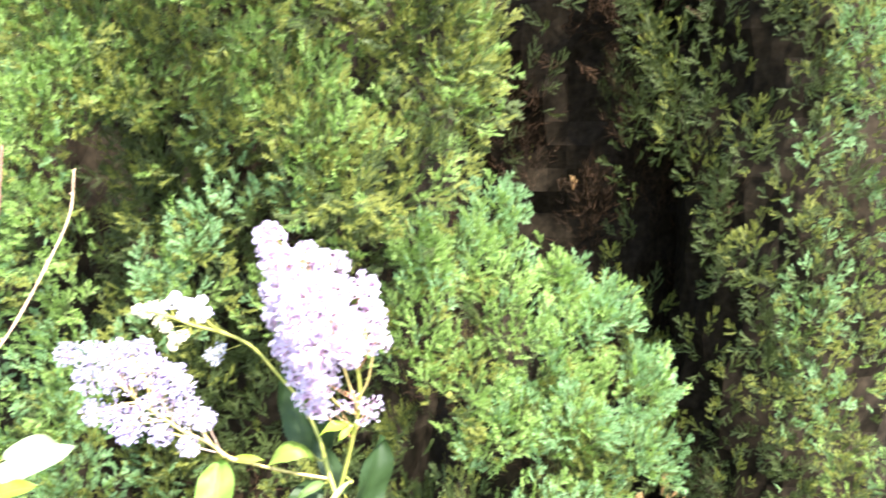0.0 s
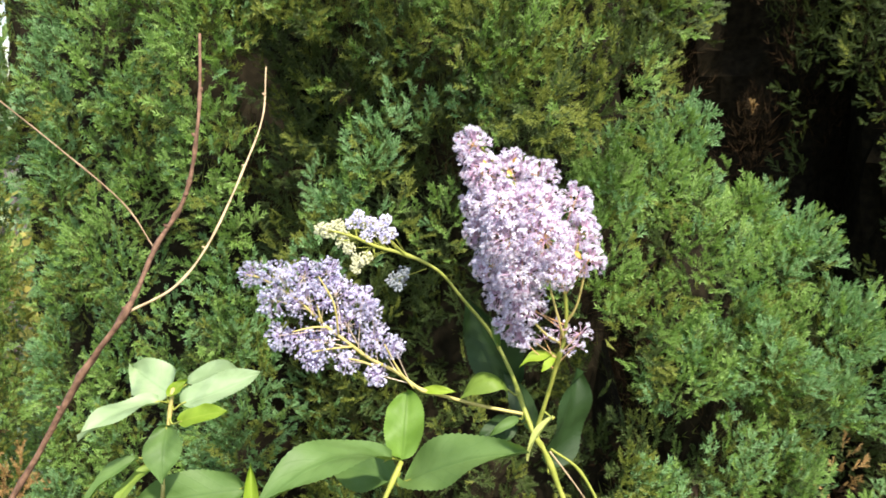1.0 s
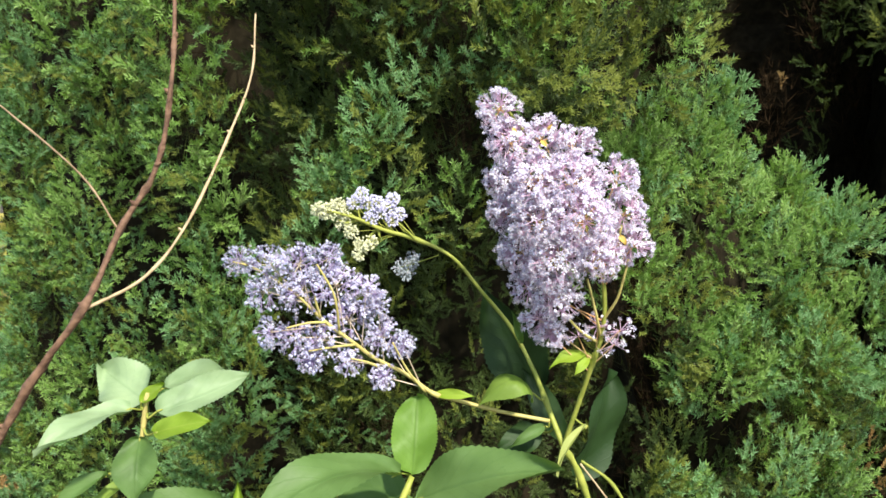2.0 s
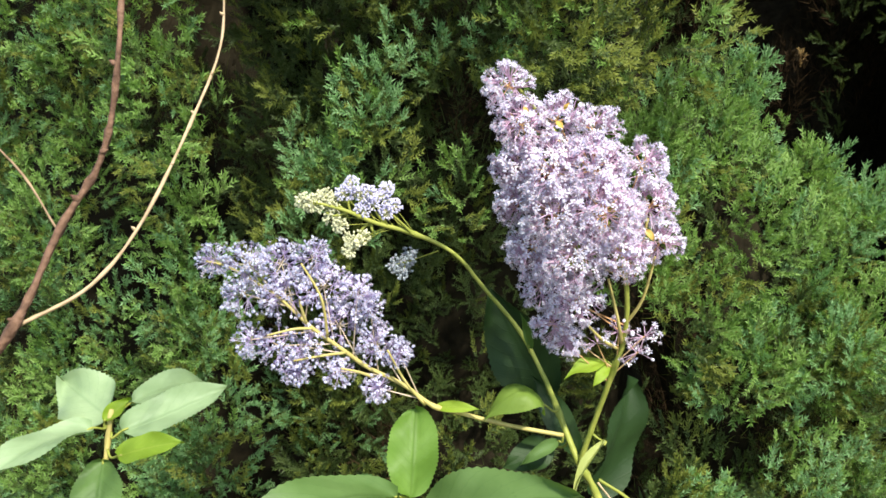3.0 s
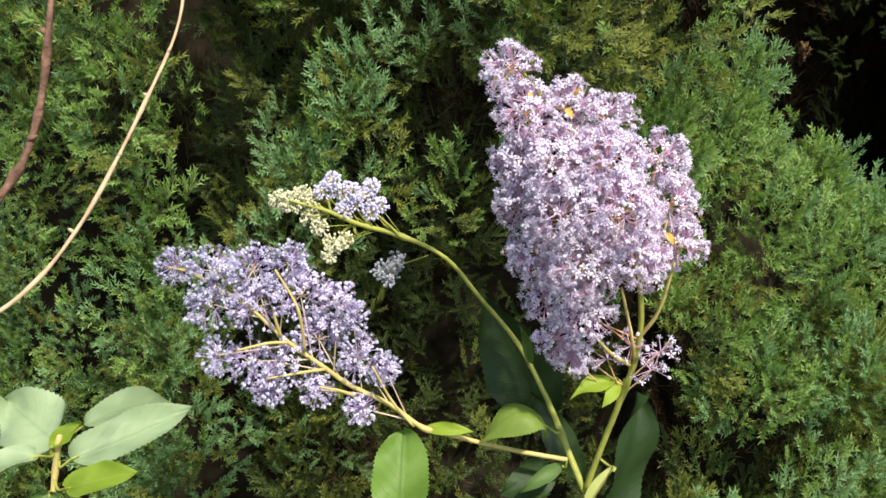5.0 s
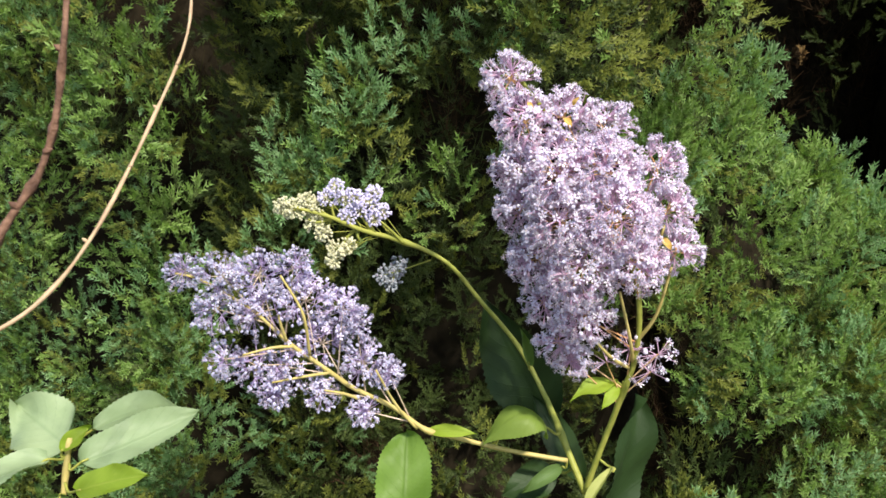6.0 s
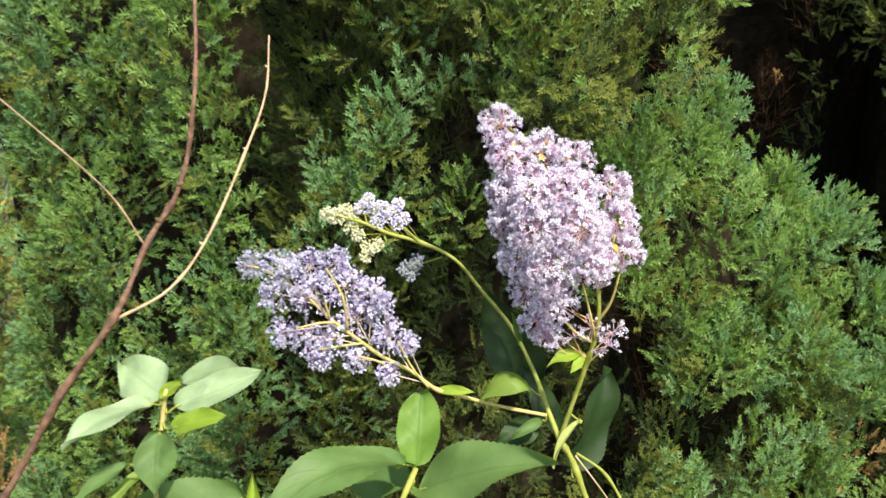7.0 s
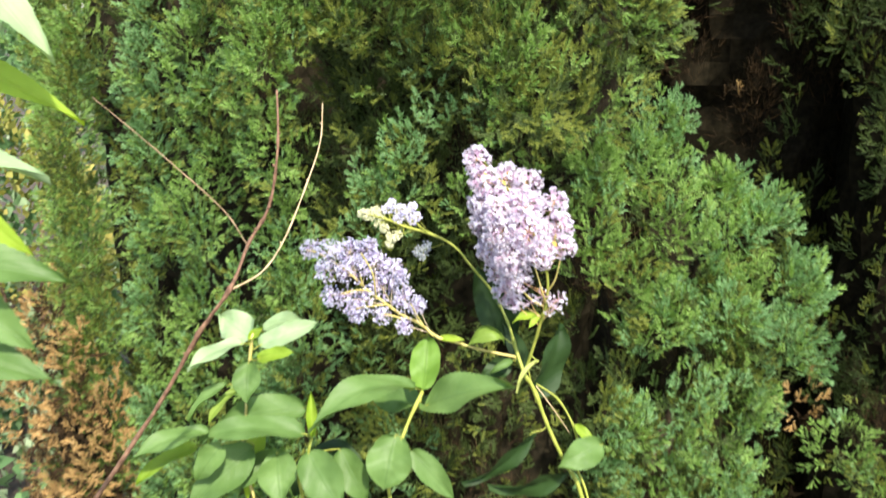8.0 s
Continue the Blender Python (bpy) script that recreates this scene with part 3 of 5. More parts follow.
lobe_fill(c, MID, profile_mid, 1.4, 1.6, 14, [OLIVE, OLIVE, SERE], (0.5, 1.6), sprays=7)
lobe_fill(c, MID, profile_mid, 0.66, 0.99, 16, [BLUE, BLUE, OLIVE], (-0.6, -0.12), depth=0.03, wide=(0.022, 0.034), tall=(0.03, 0.05), tufts=7)
lobe_fill(c, MID, profile_mid, 0.66, 0.9, 4, [BLUE, BLUE, OLIVE], (0.36, 0.62), depth=0.01, wide=(0.022, 0.034), tall=(0.03, 0.05), tufts=7)
# dark needles stand in for the shade low on this face
lobe_fill(c, MID, profile_mid, 0.64, 0.98, 8, [OLD_SHADE, OLD_SHADE, OLIVE], (-0.15, 0.38), depth=0.05, wide=(0.022, 0.034), tall=(0.03, 0.05), tufts=6, sprays=6)
c.lobe((-0.2634, 0.6100, 1.2632), FRONT, 0.036, 0.045, 13, [GREEN, OLIVE, GREEN])
c.lobe((-0.2586, 0.6000, 1.3164), FRONT, 0.036, 0.045, 13, [OLIVE, OLIVE, GREEN])
c.lobe((-0.2264, 0.6000, 1.2676), FRONT, 0.024, 0.03, 8, [GREEN, OLIVE])
c.clump, c.dip = 0.65, 0.2
c.column(-0.279, 0.605, 1.17, 1.5, 0.034, [GREEN, GREEN, BLUE], tufts=14)
c.column(-0.27, 0.615, 0.62, 1.15, 0.03, [GREEN, BLUE, GREEN], tufts=12)
c.column(-0.262, 0.635, 0.62, 1.04, 0.026, [BLUE, GREEN, BLUE], tufts=10)
c.column(-0.318, 0.66, 0.62, 1.06, 0.03, [BLUE, GREEN, GREEN], tufts=11)
column_fill(c, MID, profile_mid, 0.66, 1.5, 44, [SERE, SERE, OLD_SHADE], (-0.95, 0.95), "twigs", (0.08, 0.14), 0.085, (0.035, 0.05), 1.4)
dress(c, MID, profile_mid, 0.1, 2.3, 90, [OLIVE, GREEN])
conifer("tall dense conifer with feathery olive and blue-green foliage", MID, profile_mid, 0.1, 2.4, c, 1.0, 0.15)


# the rounded blue-green bush
def profile_bush(z):
    if z > 1.17:
        return 0.01
    return 0.145 * max(0.0, 1 - ((z - 0.95) / 0.23) ** 2) ** 0.5 if z > 0.95 else 0.145 - 0.05 * min(1.0, (0.95 - z) / 0.15)


BUSH = (0.06, 0.775)
c = Crown(12, 1.4)
c.fill = 0.64
c.clump = 1.15
c.dip = 0.26
c.hollows = HOLLOWS
# the left flank has its shade put in through darker needles
for az, low, high, kinds in (
    (-0.95, 0.7, 1.02, [OLD_SHADE, OLD_SHADE, OLIVE]), (-0.45, 0.72, 0.98, [OLD_SHADE, OLIVE, BLUE]), (0.0, 0.64, 1.0, [BLUE, GREEN, GREEN]),
    (0.5, 0.66, 1.02, [GREEN, BLUE, GREEN]), (0.98, 0.66, 1.04, [GREEN, GREEN, BLUE]), (1.5, 0.66, 1.06, [GREEN, GREEN, BLUE])):
    z = low
    while z < high:
        out = np.array([math.sin(az + 0.1 * math.sin(z * 23 + az)), -math.cos(az), 0])
        w = c.r.uniform(0.022, 0.034)
        R = profile_bush(z) * (1 + c.r.normal(0, 0.06)) - w * 0.7
        c.lobe(np.array([*BUSH, z]) + out * R, out, w, c.r.uniform(0.034, 0.046), 11 if z > 0.92 else 9, kinds, (0.016, 0.024), 8 if z > 0.92 else 7, 1.3)
        z += c.r.uniform(0.058, 0.082)
lobe_fill(c, BUSH, profile_bush, 0.7, 1.04, 18, [GREEN, OLIVE, OLD_SHADE], (0.1, 1.9), depth=0.045, wide=(0.022, 0.034), tall=(0.035, 0.055), tufts=7, sprays=7)
c.lobe((0.049, 0.745, 1.164), FRONT, 0.017, 0.022, 9, [BLUE, GREEN])
c.lobe((0.046, 0.745, 1.13), FRONT, 0.03, 0.03, 11, [BLUE, GREEN, GREEN])
c.lobe((0.11, 0.765, 1.106), FRONT, 0.02, 0.022, 9, [BLUE, GREEN])
c.lobe((0.154, 0.775, 1.08), FRONT, 0.018, 0.022, 9, [BLUE, GREEN])
c.lobe((0.13, 0.765, 1.06), FRONT, 0.03, 0.03, 11, [BLUE, GREEN, GREEN])
c.lobe((-0.016, 0.655, 1.145), FRONT, 0.022, 0.028, 10, [BLUE, GREEN])
c.lobe((0.012, 0.69, 1.14), FRONT, 0.024, 0.034, 10, [BLUE, GREEN, GREEN])
c.lobe((-0.03, 0.655, 1.08), FRONT, 0.03, 0.04, 12, [BLUE, GREEN, OLIVE])
c.lobe((0.0, 0.66, 1.03), FRONT, 0.034, 0.045, 12, [OLIVE, GREEN, GREEN])
c.lobe((0.045, 0.69, 1.08), FRONT, 0.034, 0.045, 12, [GREEN, GREEN, BLUE])
c.lobe((0.09, 0.71, 1.05), FRONT, 0.034, 0.045, 12, [BLUE, GREEN])
c.lobe((0.045, 0.68, 1.0), FRONT, 0.034, 0.04, 11, [BLUE, GREEN])
c.lobe((0.12, 0.725, 1.0), FRONT, 0.034, 0.045, 12, [BLUE, GREEN])
c.lobe((-0.005, 0.645, 0.93), FRONT, 0.028, 0.03, 9, [BLUE, BLUE, OLIVE])
c.lobe((0.02, 0.65, 0.9), FRONT, 0.03, 0.03, 9, [BLUE, BLUE, GREEN])
c.lobe((-0.012, 0.65, 0.86), FRONT, 0.028, 0.03, 8, [BLUE, BLUE, OLIVE])
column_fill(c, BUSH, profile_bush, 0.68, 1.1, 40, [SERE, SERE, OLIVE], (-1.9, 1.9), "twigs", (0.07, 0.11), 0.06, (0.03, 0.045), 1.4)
dress(c, BUSH, profile_bush, 0.1, 1.0, 40, [OLIVE, GREEN])
conifer("rounded bushy conifer with bright blue-green feathery shoots", BUSH, profile_bush, 0.1, 1.2, c, 2.0, 0.1)


# the conifers on to the side and behind
def profile_left(z):
    return 0.31 if z < 1.6 else max(0.03, 0.31 - 0.4 * (z - 1.6))


LEFT = (-0.42, 0.985)
c = Crown(13, 1.35)
c.fill, c.clump, c.dip = 0.49, 0.65, 0.2
lobe_fill(c, LEFT, profile_left, 0.7, 1.45, 30, [OLD_SHADE, OLD_SHADE, OLIVE], (-0.9, 0.6), depth=0.1, tufts=5, sprays=5, radius=(0.022, 0.03))
c.hollows = HOLLOWS
c.column(-0.377, 0.665, 0.6, 1.5, 0.026, [GREEN, BLUE, GREEN], tufts=12)
c.column(-0.445, 0.705, 0.6, 1.5, 0.024, [BLUE, GREEN, BLUE], tufts=11)
c.column(-0.557, 0.765, 0.6, 1.5, 0.03, [GREEN, GREEN, OLIVE], tufts=12)
c.column(-0.635, 0.85, 0.6, 1.5, 0.024, [GREEN, OLIVE, GREEN], tufts=8)
column_fill(c, LEFT, profile_left, 0.64, 1.5, 30, [SERE, SERE, OLIVE], (-1.3, 1.1), "twigs", (0.08, 0.14), 0.085, (0.035, 0.05), 1.4)
dress(c, LEFT, profile_left, 0.1, 2.2, 90, [OLIVE, GREEN])
conifer("upright conifer with soft green feathery plumes", LEFT, profile_left, 0.1, 2.3, c, 3.0, 0.15)

def profile_slim(z):
    return 0.2 if z < 1.5 else max(0.03, 0.2 - 0.25 * (z - 1.5))


FAR_LEFT = (-0.69, 1.22)
c = Crown(14, 1.9)
lobe_fill(c, FAR_LEFT, profile_slim, 0.5, 1.5, 36, [GREEN, GREEN, BLUE, OLIVE], (-1.6, 1.2), wide=(0.03, 0.042), tall=(0.07, 0.11), tufts=10, sprays=9, radius=(0.026, 0.034))
for z in (1.2, 1.26, 1.32, 1.38):
    c.lobe((-0.8, 1.16, z), FRONT, 0.045, 0.06, 9, [GREEN, GREEN, BLUE], (0.026, 0.034))
    c.lobe((-0.87, 1.2, z - 0.03), FRONT, 0.045, 0.06, 9, [GREEN, BLUE, OLIVE], (0.026, 0.034))
dress(c, FAR_LEFT, profile_slim, 0.1, 2.0, 60, [OLIVE, GREEN])
conifer("pale green upright conifer at the hedge's end", FAR_LEFT, profile_slim, 0.1, 2.1, c, 4.0, 0.09)


def profile_right(z):
    # slightly wider above 1.36, an overhang added out of view to cast shade
    if z < 1.8:
        return 0.31 + 0.03 * min(1.0, max(0.0, (z - 1.36) / 0.12))
    return max(0.03, 0.34 - 0.45 * (z - 1.8))


RIGHT = (0.52, 1.2)
c = Crown(15, 1.3)
lobe_fill(c, RIGHT, profile_right, 0.6, 1.5, 40, [BLUE, GREEN, OLIVE], (-0.4, 0.9), wide=(0.024, 0.036), tall=(0.03, 0.06), tufts=7, sprays=9, radius=(0.018, 0.026))
# this side of the crown is painted shaded with dull dark needles
lobe_fill(c, RIGHT, profile_right, 0.6, 1.4, 26, [OLD_SHADE, OLIVE, OLD_SHADE], (-1.2, -0.4), depth=0.03, wide=(0.016, 0.026), tall=(0.03, 0.05), tufts=8, sprays=7)
column_fill(c, RIGHT, profile_right, 0.55, 1.36, 24, [SERE, SERE, SERE, OLD_SHADE], (-1.7, 1.0), "twigs", (0.08, 0.14), 0.04, (0.035, 0.05), 1.6)
c.lobe((0.25, 0.915, 0.8), FRONT, 0.02, 0.035, 6, [BROWN, SERE, SERE], sprays=6)
lobe_fill(c, RIGHT, profile_right, 1.2, 1.6, 16, [OLD_SHADE, OLD_SHADE, OLIVE], (-1.1, -0.5), wide=(0.02, 0.03), tall=(0.03, 0.05), tufts=5, sprays=6)
c.column(0.42, 0.95, 0.75, 1.5, 0.024, [OLD_SHADE, OLIVE, BLUE], tufts=8, sprays=9, lean=0.0, step=0.05)
c.column(0.5, 0.97, 0.75, 1.52, 0.026, [BLUE, GREEN, OLIVE], tufts=8, sprays=9, lean=0.0, step=0.05)
c.tuft((0.13, 0.88, 1.19), (0.3, -0.6, 0.7), 0.008, [SERE], 3)
c.tuft((0.146, 0.9, 1.19), (-0.2, -0.7, 0.6), 0.008, [BROWN, SERE], 4)
c.lobe((0.285, 0.88, 0.76), FRONT, 0.03, 0.04, 10, [BLUE, BLUE, GREEN])
c.lobe((0.335, 0.88, 0.72), FRONT, 0.03, 0.035, 10, [BLUE, BLUE, GREEN])
column_fill(c, RIGHT, profile_right, 1.42, 1.75, 14, [SERE], (-1.9, 1.2), "twigs", (0.14, 0.22), 0.03, (0.07, 0.1), 1.5)
lobe_fill(c, RIGHT, profile_right, 0.65, 1.6, 38, [OLD_SHADE, OLIVE, OLD_SHADE], (-1.5, 0.5), depth=0.05, wide=(0.02, 0.034), tall=(0.04, 0.06), tufts=5, sprays=6, radius=(0.022, 0.03))
dress(c, RIGHT, profile_right, 0.1, 2.3, 100, [OLIVE, SERE])
conifer("shaded conifer with sparse blue-green tips and dead brown twigs", RIGHT, profile_right, 0.1, 2.4, c, 5.0, 0.15)


def profile_back(z):
    return 0.4 if z < 1.5 else max(0.03, 0.4 - 0.42 * (z - 1.5))


for k, x in enumerate((-0.15, 0.28, 0.95)):
    centre = (x, 1.6 + 0.1 * (k == 2))
    c = Crown(20 + k, 1.7)
    lobe_fill(c, centre, profile_back, 0.7, 1.7, 30, [OLD_SHADE, OLD_SHADE, SERE, OLIVE], (-1.3, 1.3), wide=(0.04, 0.06), tall=(0.06, 0.1), tufts=3, sprays=6, radius=(0.04, 0.055))
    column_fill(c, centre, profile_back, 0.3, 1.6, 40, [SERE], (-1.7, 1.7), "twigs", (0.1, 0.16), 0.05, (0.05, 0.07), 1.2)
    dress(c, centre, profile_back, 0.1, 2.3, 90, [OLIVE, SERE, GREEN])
    conifer("dark conifer deep in the hedge", centre, profile_back, 0.1, 2.4, c, 6.0 + k, 0.14)


# dead brown growth low on the hedge's end
def profile_dead(z):
    return 0.1 if z < 0.93 else max(0.02, 0.1 - (z - 0.93) * 0.6)


DEAD = (-0.625, 0.77)
c = Crown(16, 1.6)
c.fill = 0.3
for x, y, top in ((-0.68, 0.76, 0.95), (-0.645, 0.735, 0.975), (-0.61, 0.73, 0.97), (-0.578, 0.725, 0.93), (-0.555, 0.715, 0.85), (-0.53, 0.71, 0.8)):
    c.column(x, y, 0.56, top, 0.022, [BROWN, BROWN, SERE], tufts=8, sprays=9, lean=0.0, step=0.045)
column_fill(c, DEAD, profile_dead, 0.6, 0.95, 20, [BROWN, SERE], (-1.9, 1.9), "twigs", (0.07, 0.11), 0.04, (0.03, 0.045), 1.4)
dress(c, DEAD, profile_dead, 0.1, 0.7, 30, [BROWN, SERE])
conifer("dead conifer shoot with rust-brown dry foliage", DEAD, profile_dead, 0.05, 0.86, c, 9.0, 0.07)


# ---------------------------------------------------------------- ceanothus


def petal_block(at, out, size, r):
    """Five spoon petals about the direction out: quads."""
    u = unit(np.cross(out, r.normal(size=3)))
    w = np.cross(out, u)
    quads = []
    turn = r.uniform(0, 6)
    for k in range(5):
        a = turn + k * math.tau / 5 + r.normal(0, 0.12)
        d = math.cos(a) * u + math.sin(a) * w
        s = np.cross(out, d)
        e = at + d * size * 0.18
        m = at + d * size * 0.66 + out * size * r.uniform(-0.1, 0.35)
        t = at + d * size * r.uniform(0.9, 1.25) + out * size * r.uniform(-0.45, 0.35)
        h = size * r.uniform(0.18, 0.36)
        quads.append((e, m + s * h, t, m - s * h))
    # upright stamens
    for k in range(3):
        a = turn + 1 + k * math.tau / 3
        d = math.cos(a) * u + math.sin(a) * w
        b = at + d * size * 0.12
        t = at + d * size * 0.4 + out * size * 0.75
        quads.append((b - u * size * 0.03, b + u * size * 0.03, t + w * size * 0.09, t - w * size * 0.09))
    return quads


_bm = bmesh.new()
bmesh.ops.create_icosphere(_bm, subdivisions=1, radius=1)
BALL_V = np.array([v.co[:] for v in _bm.verts])
BALL_F = [[v.index for v in f.verts] for f in _bm.faces]
_bm.free()


def ball_block(at, out, size):
    v = BALL_V * size
    v = v + np.outer(v @ out, out) * 0.25 + at
    return [(v[a], v[b], v[c_], v[c_]) for a, b, c_ in BALL_F]


class Blossom:
    """Gathers florets and their stalks; slots: 0 petals, 1 pedicels, 2 eyes, 3 other buds, 4 stalks."""

    wood, thick, cup, fine = 4, 0.00036, 0.0, 0.00013

    def __init__(self, seed):
        self.r = np.random.default_rng(seed)
        self.q, self.s = [], []

    def put(self, quads, slot):
        self.q += quads
        self.s += [slot] * len(quads)

    def stalk(self, a, b, thick, slot=1):
        d = unit(b - a)
        u = unit(np.cross(d, (0.31, 0.8, 0.52)))
        w = np.cross(d, u)
        k = [math.cos(t) * u + math.sin(t) * w for t in (0, 2.1, 4.2)]
        for i in range(3):
            j = (i + 1) % 3
            self.put([(a + k[i] * thick, a + k[j] * thick, b + k[j] * thick * 0.7, b + k[i] * thick * 0.7)], slot)

    def umbel(self, at, out, count, reach, size, open_share, bud_slot=0):
        r = self.r
        out = unit(out)
        u = unit(np.cross(out, (0.2, 0.5, 0.8)))
        w = np.cross(out, u)
        hollow = r.uniform() < self.cup
        for _ in range(count):
            d = unit(out * 0.75 + r.normal(0, 0.62, 3))
            if hollow:
                # an open cup that shows the fan of pedicels inside
                a, t = r.uniform(0, math.tau), radians(r.uniform(28, 78))
                d = out * math.cos(t) + (u * math.cos(a) + w * math.sin(a)) * math.sin(t)
            p = at + d * reach * (r.uniform(0.9, 1.2) if hollow else r.uniform(0.75, 1.15))
            self.stalk(at, p, self.fine)
            if r.uniform() < open_share:
                self.put(petal_block(p, d, size * r.uniform(0.85, 1.15), r), 0)
                self.put(ball_block(p + d * size * 0.1, d, size * 0.26), 2)
            else:
                self.put(ball_block(p, d, size * r.uniform(0.4, 0.55)), bud_slot)

    def lobe(self, centre, radius, root, umbels, florets, reach, size, open_share, bud_slot=0):
        """A clump of umbels round centre, fed by a branchlet from root on the axis."""
        r = self.r
        centre, root = np.array(centre), np.array(root)
        main = unit(centre - root)
        self.stalk(root, centre, self.thick, self.wood)
        for k in range(umbels):
            y = 1 - 2 * (k + 0.5) / umbels
            a = k * 2.4 + r.uniform(0, 0.5)
            d = np.array([math.cos(a) * (1 - y * y) ** 0.5, math.sin(a) * (1 - y * y) ** 0.5, y])
            d = unit(d + main * 0.35)
            hub = centre + d * max(0.0005, radius - reach * 0.75) * r.uniform(0.7, 1.1)
            self.stalk(centre, hub, 0.00028, self.wood)
            self.umbel(hub, d, florets, reach, size, open_share, bud_slot)

    def mesh(self, name, materials):
        v = np.array(self.q, float).reshape(-1, 3)
        quad = np.arange(len(v)).reshape(-1, 4)
        return mesh_arrays(name, v, quad, self.s, materials)


def nearest(path, p):
    d = np.linalg.norm(path - np.array(p), axis=1)
    return path[max(0, int(np.argmin(d)) - 2)]


shrub = tagged(new("ceanothus_shrub"), "ceanothus shrub with lilac flower panicles and toothed green leaves", "shrub")
shrub.location = (0.02, 0.5, 0)
_unshift = Matrix.Translation((-0.02, -0.5, 0))


def shrub_part(name, me, parent=None, label=""):
    me.transform(_unshift)
    return part(name, me, parent or shrub, label)


# stems
FORK = (-0.0693, 0.501, 1.0189)
MAIN = [FORK, (-0.0624, 0.497, 1.0437), (-0.057, 0.49, 1.0661), (-0.0525, 0.485, 1.0863), (-0.0536, 0.48, 1.1119), (-0.0627, 0.476, 1.1376), (-0.0733, 0.474, 1.1598), (-0.0892, 0.472, 1.1792), (-0.0985, 0.471, 1.191)]
ARCH = [FORK, (-0.0769, 0.512, 1.0362), (-0.0834, 0.528, 1.0486), (-0.0956, 0.537, 1.0701), (-0.1118, 0.536, 1.0911), (-0.1263, 0.534, 1.1094), (-0.1443, 0.532, 1.1193), (-0.1614, 0.526, 1.1259), (-0.1743, 0.52, 1.133), (-0.188, 0.516, 1.138)]
SIDE = [(-0.076, 0.507, 1.0302), (-0.0996, 0.505, 1.0354), (-0.123, 0.503, 1.0423), (-0.1347, 0.501, 1.0465), (-0.1482, 0.501, 1.0566), (-0.1638, 0.499, 1.0658), (-0.1728, 0.496, 1.0741), (-0.1867, 0.492, 1.087), (-0.1992, 0.489, 1.1011), (-0.2179, 0.487, 1.1144), (-0.2285, 0.486, 1.118)]
shrub_part("stem", tube("stem", [FORK, (-0.062, 0.503, 1.0055), (-0.0509, 0.503, 0.975), (-0.0373, 0.502, 0.9446), (-0.0236, 0.5, 0.9158), (0.0, 0.5, 0.8), (0.02, 0.5, 0.4), (0.02, 0.5, -0.02)], (0.0014, 0.0015, 0.0017, 0.0024, 0.0045), STEM_GREEN, knots=(0.06, 0.17)))
main_stem = shrub_part("flower_stem", tube("flower_stem", MAIN, (0.0013, 0.0011, 0.001, 0.0006), STEM_GREEN, knots=(0.27,)))
shrub_part("flower_stem", tube("flower_stem", ARCH, (0.0015, 0.0011, 0.0009, 0.0011, 0.0006), STEM_GREEN, knots=(0.13, 0.67)))
shrub_part("flower_stem", tube("flower_stem", SIDE, (0.001, 0.001, 0.001, 0.0008, 0.0004), STEM_OCHRE, knots=(0.29,)))
shrub_part("stem", tube("stem", [(-0.0599, 0.503, 1.0104), (-0.0427, 0.51, 0.9936), (-0.0291, 0.51, 0.9652), (-0.0276, 0.508, 0.9367), (-0.0191, 0.505, 0.9129), (0.0, 0.502, 0.82)], (0.0007, 0.0009, 0.0012), STEM_GREEN, knots=(0.2, 0.4)))
shrub_part("stem", tube("stem", [(-0.1435, 0.478, 1.0126), (-0.1569, 0.462, 0.9815), (-0.1667, 0.455, 0.9351), (-0.13, 0.47, 0.75), (-0.02, 0.495, 0.45), (0.015, 0.5, 0.25)], (0.0012, 0.0016, 0.003), STEM_GREEN, knots=(0.05,)))
shrub_part("stem", tube("stem", [(-0.219, 0.44, 0.9899), (-0.2223, 0.44, 0.9782), (-0.2288, 0.44, 0.9353), (-0.18, 0.455, 0.7), (-0.04, 0.49, 0.42), (0.01, 0.5, 0.2)], (0.001, 0.0016, 0.003), STEM_GREEN))
shrub_part("stem", tube("stem", [(-0.2685, 0.468, 1.058), (-0.2703, 0.462, 1.0378), (-0.2733, 0.455, 1.0042), (-0.2719, 0.45, 0.9294), (-0.2, 0.46, 0.7), (-0.05, 0.49, 0.4), (0.01, 0.5, 0.18)], (0.001, 0.0012, 0.003), STEM_OCHRE, knots=(0.02, 0.1)))

shrub_part("dead_twig", tube("dead_twig", [(-0.0605, 0.503, 1.009), (-0.048, 0.5, 0.993), (-0.0345, 0.497, 0.974)], (0.0005, 0.0004, 0.0003), BARK_PALE, 6, 5, 0.15), None, "thin grey dry twig")

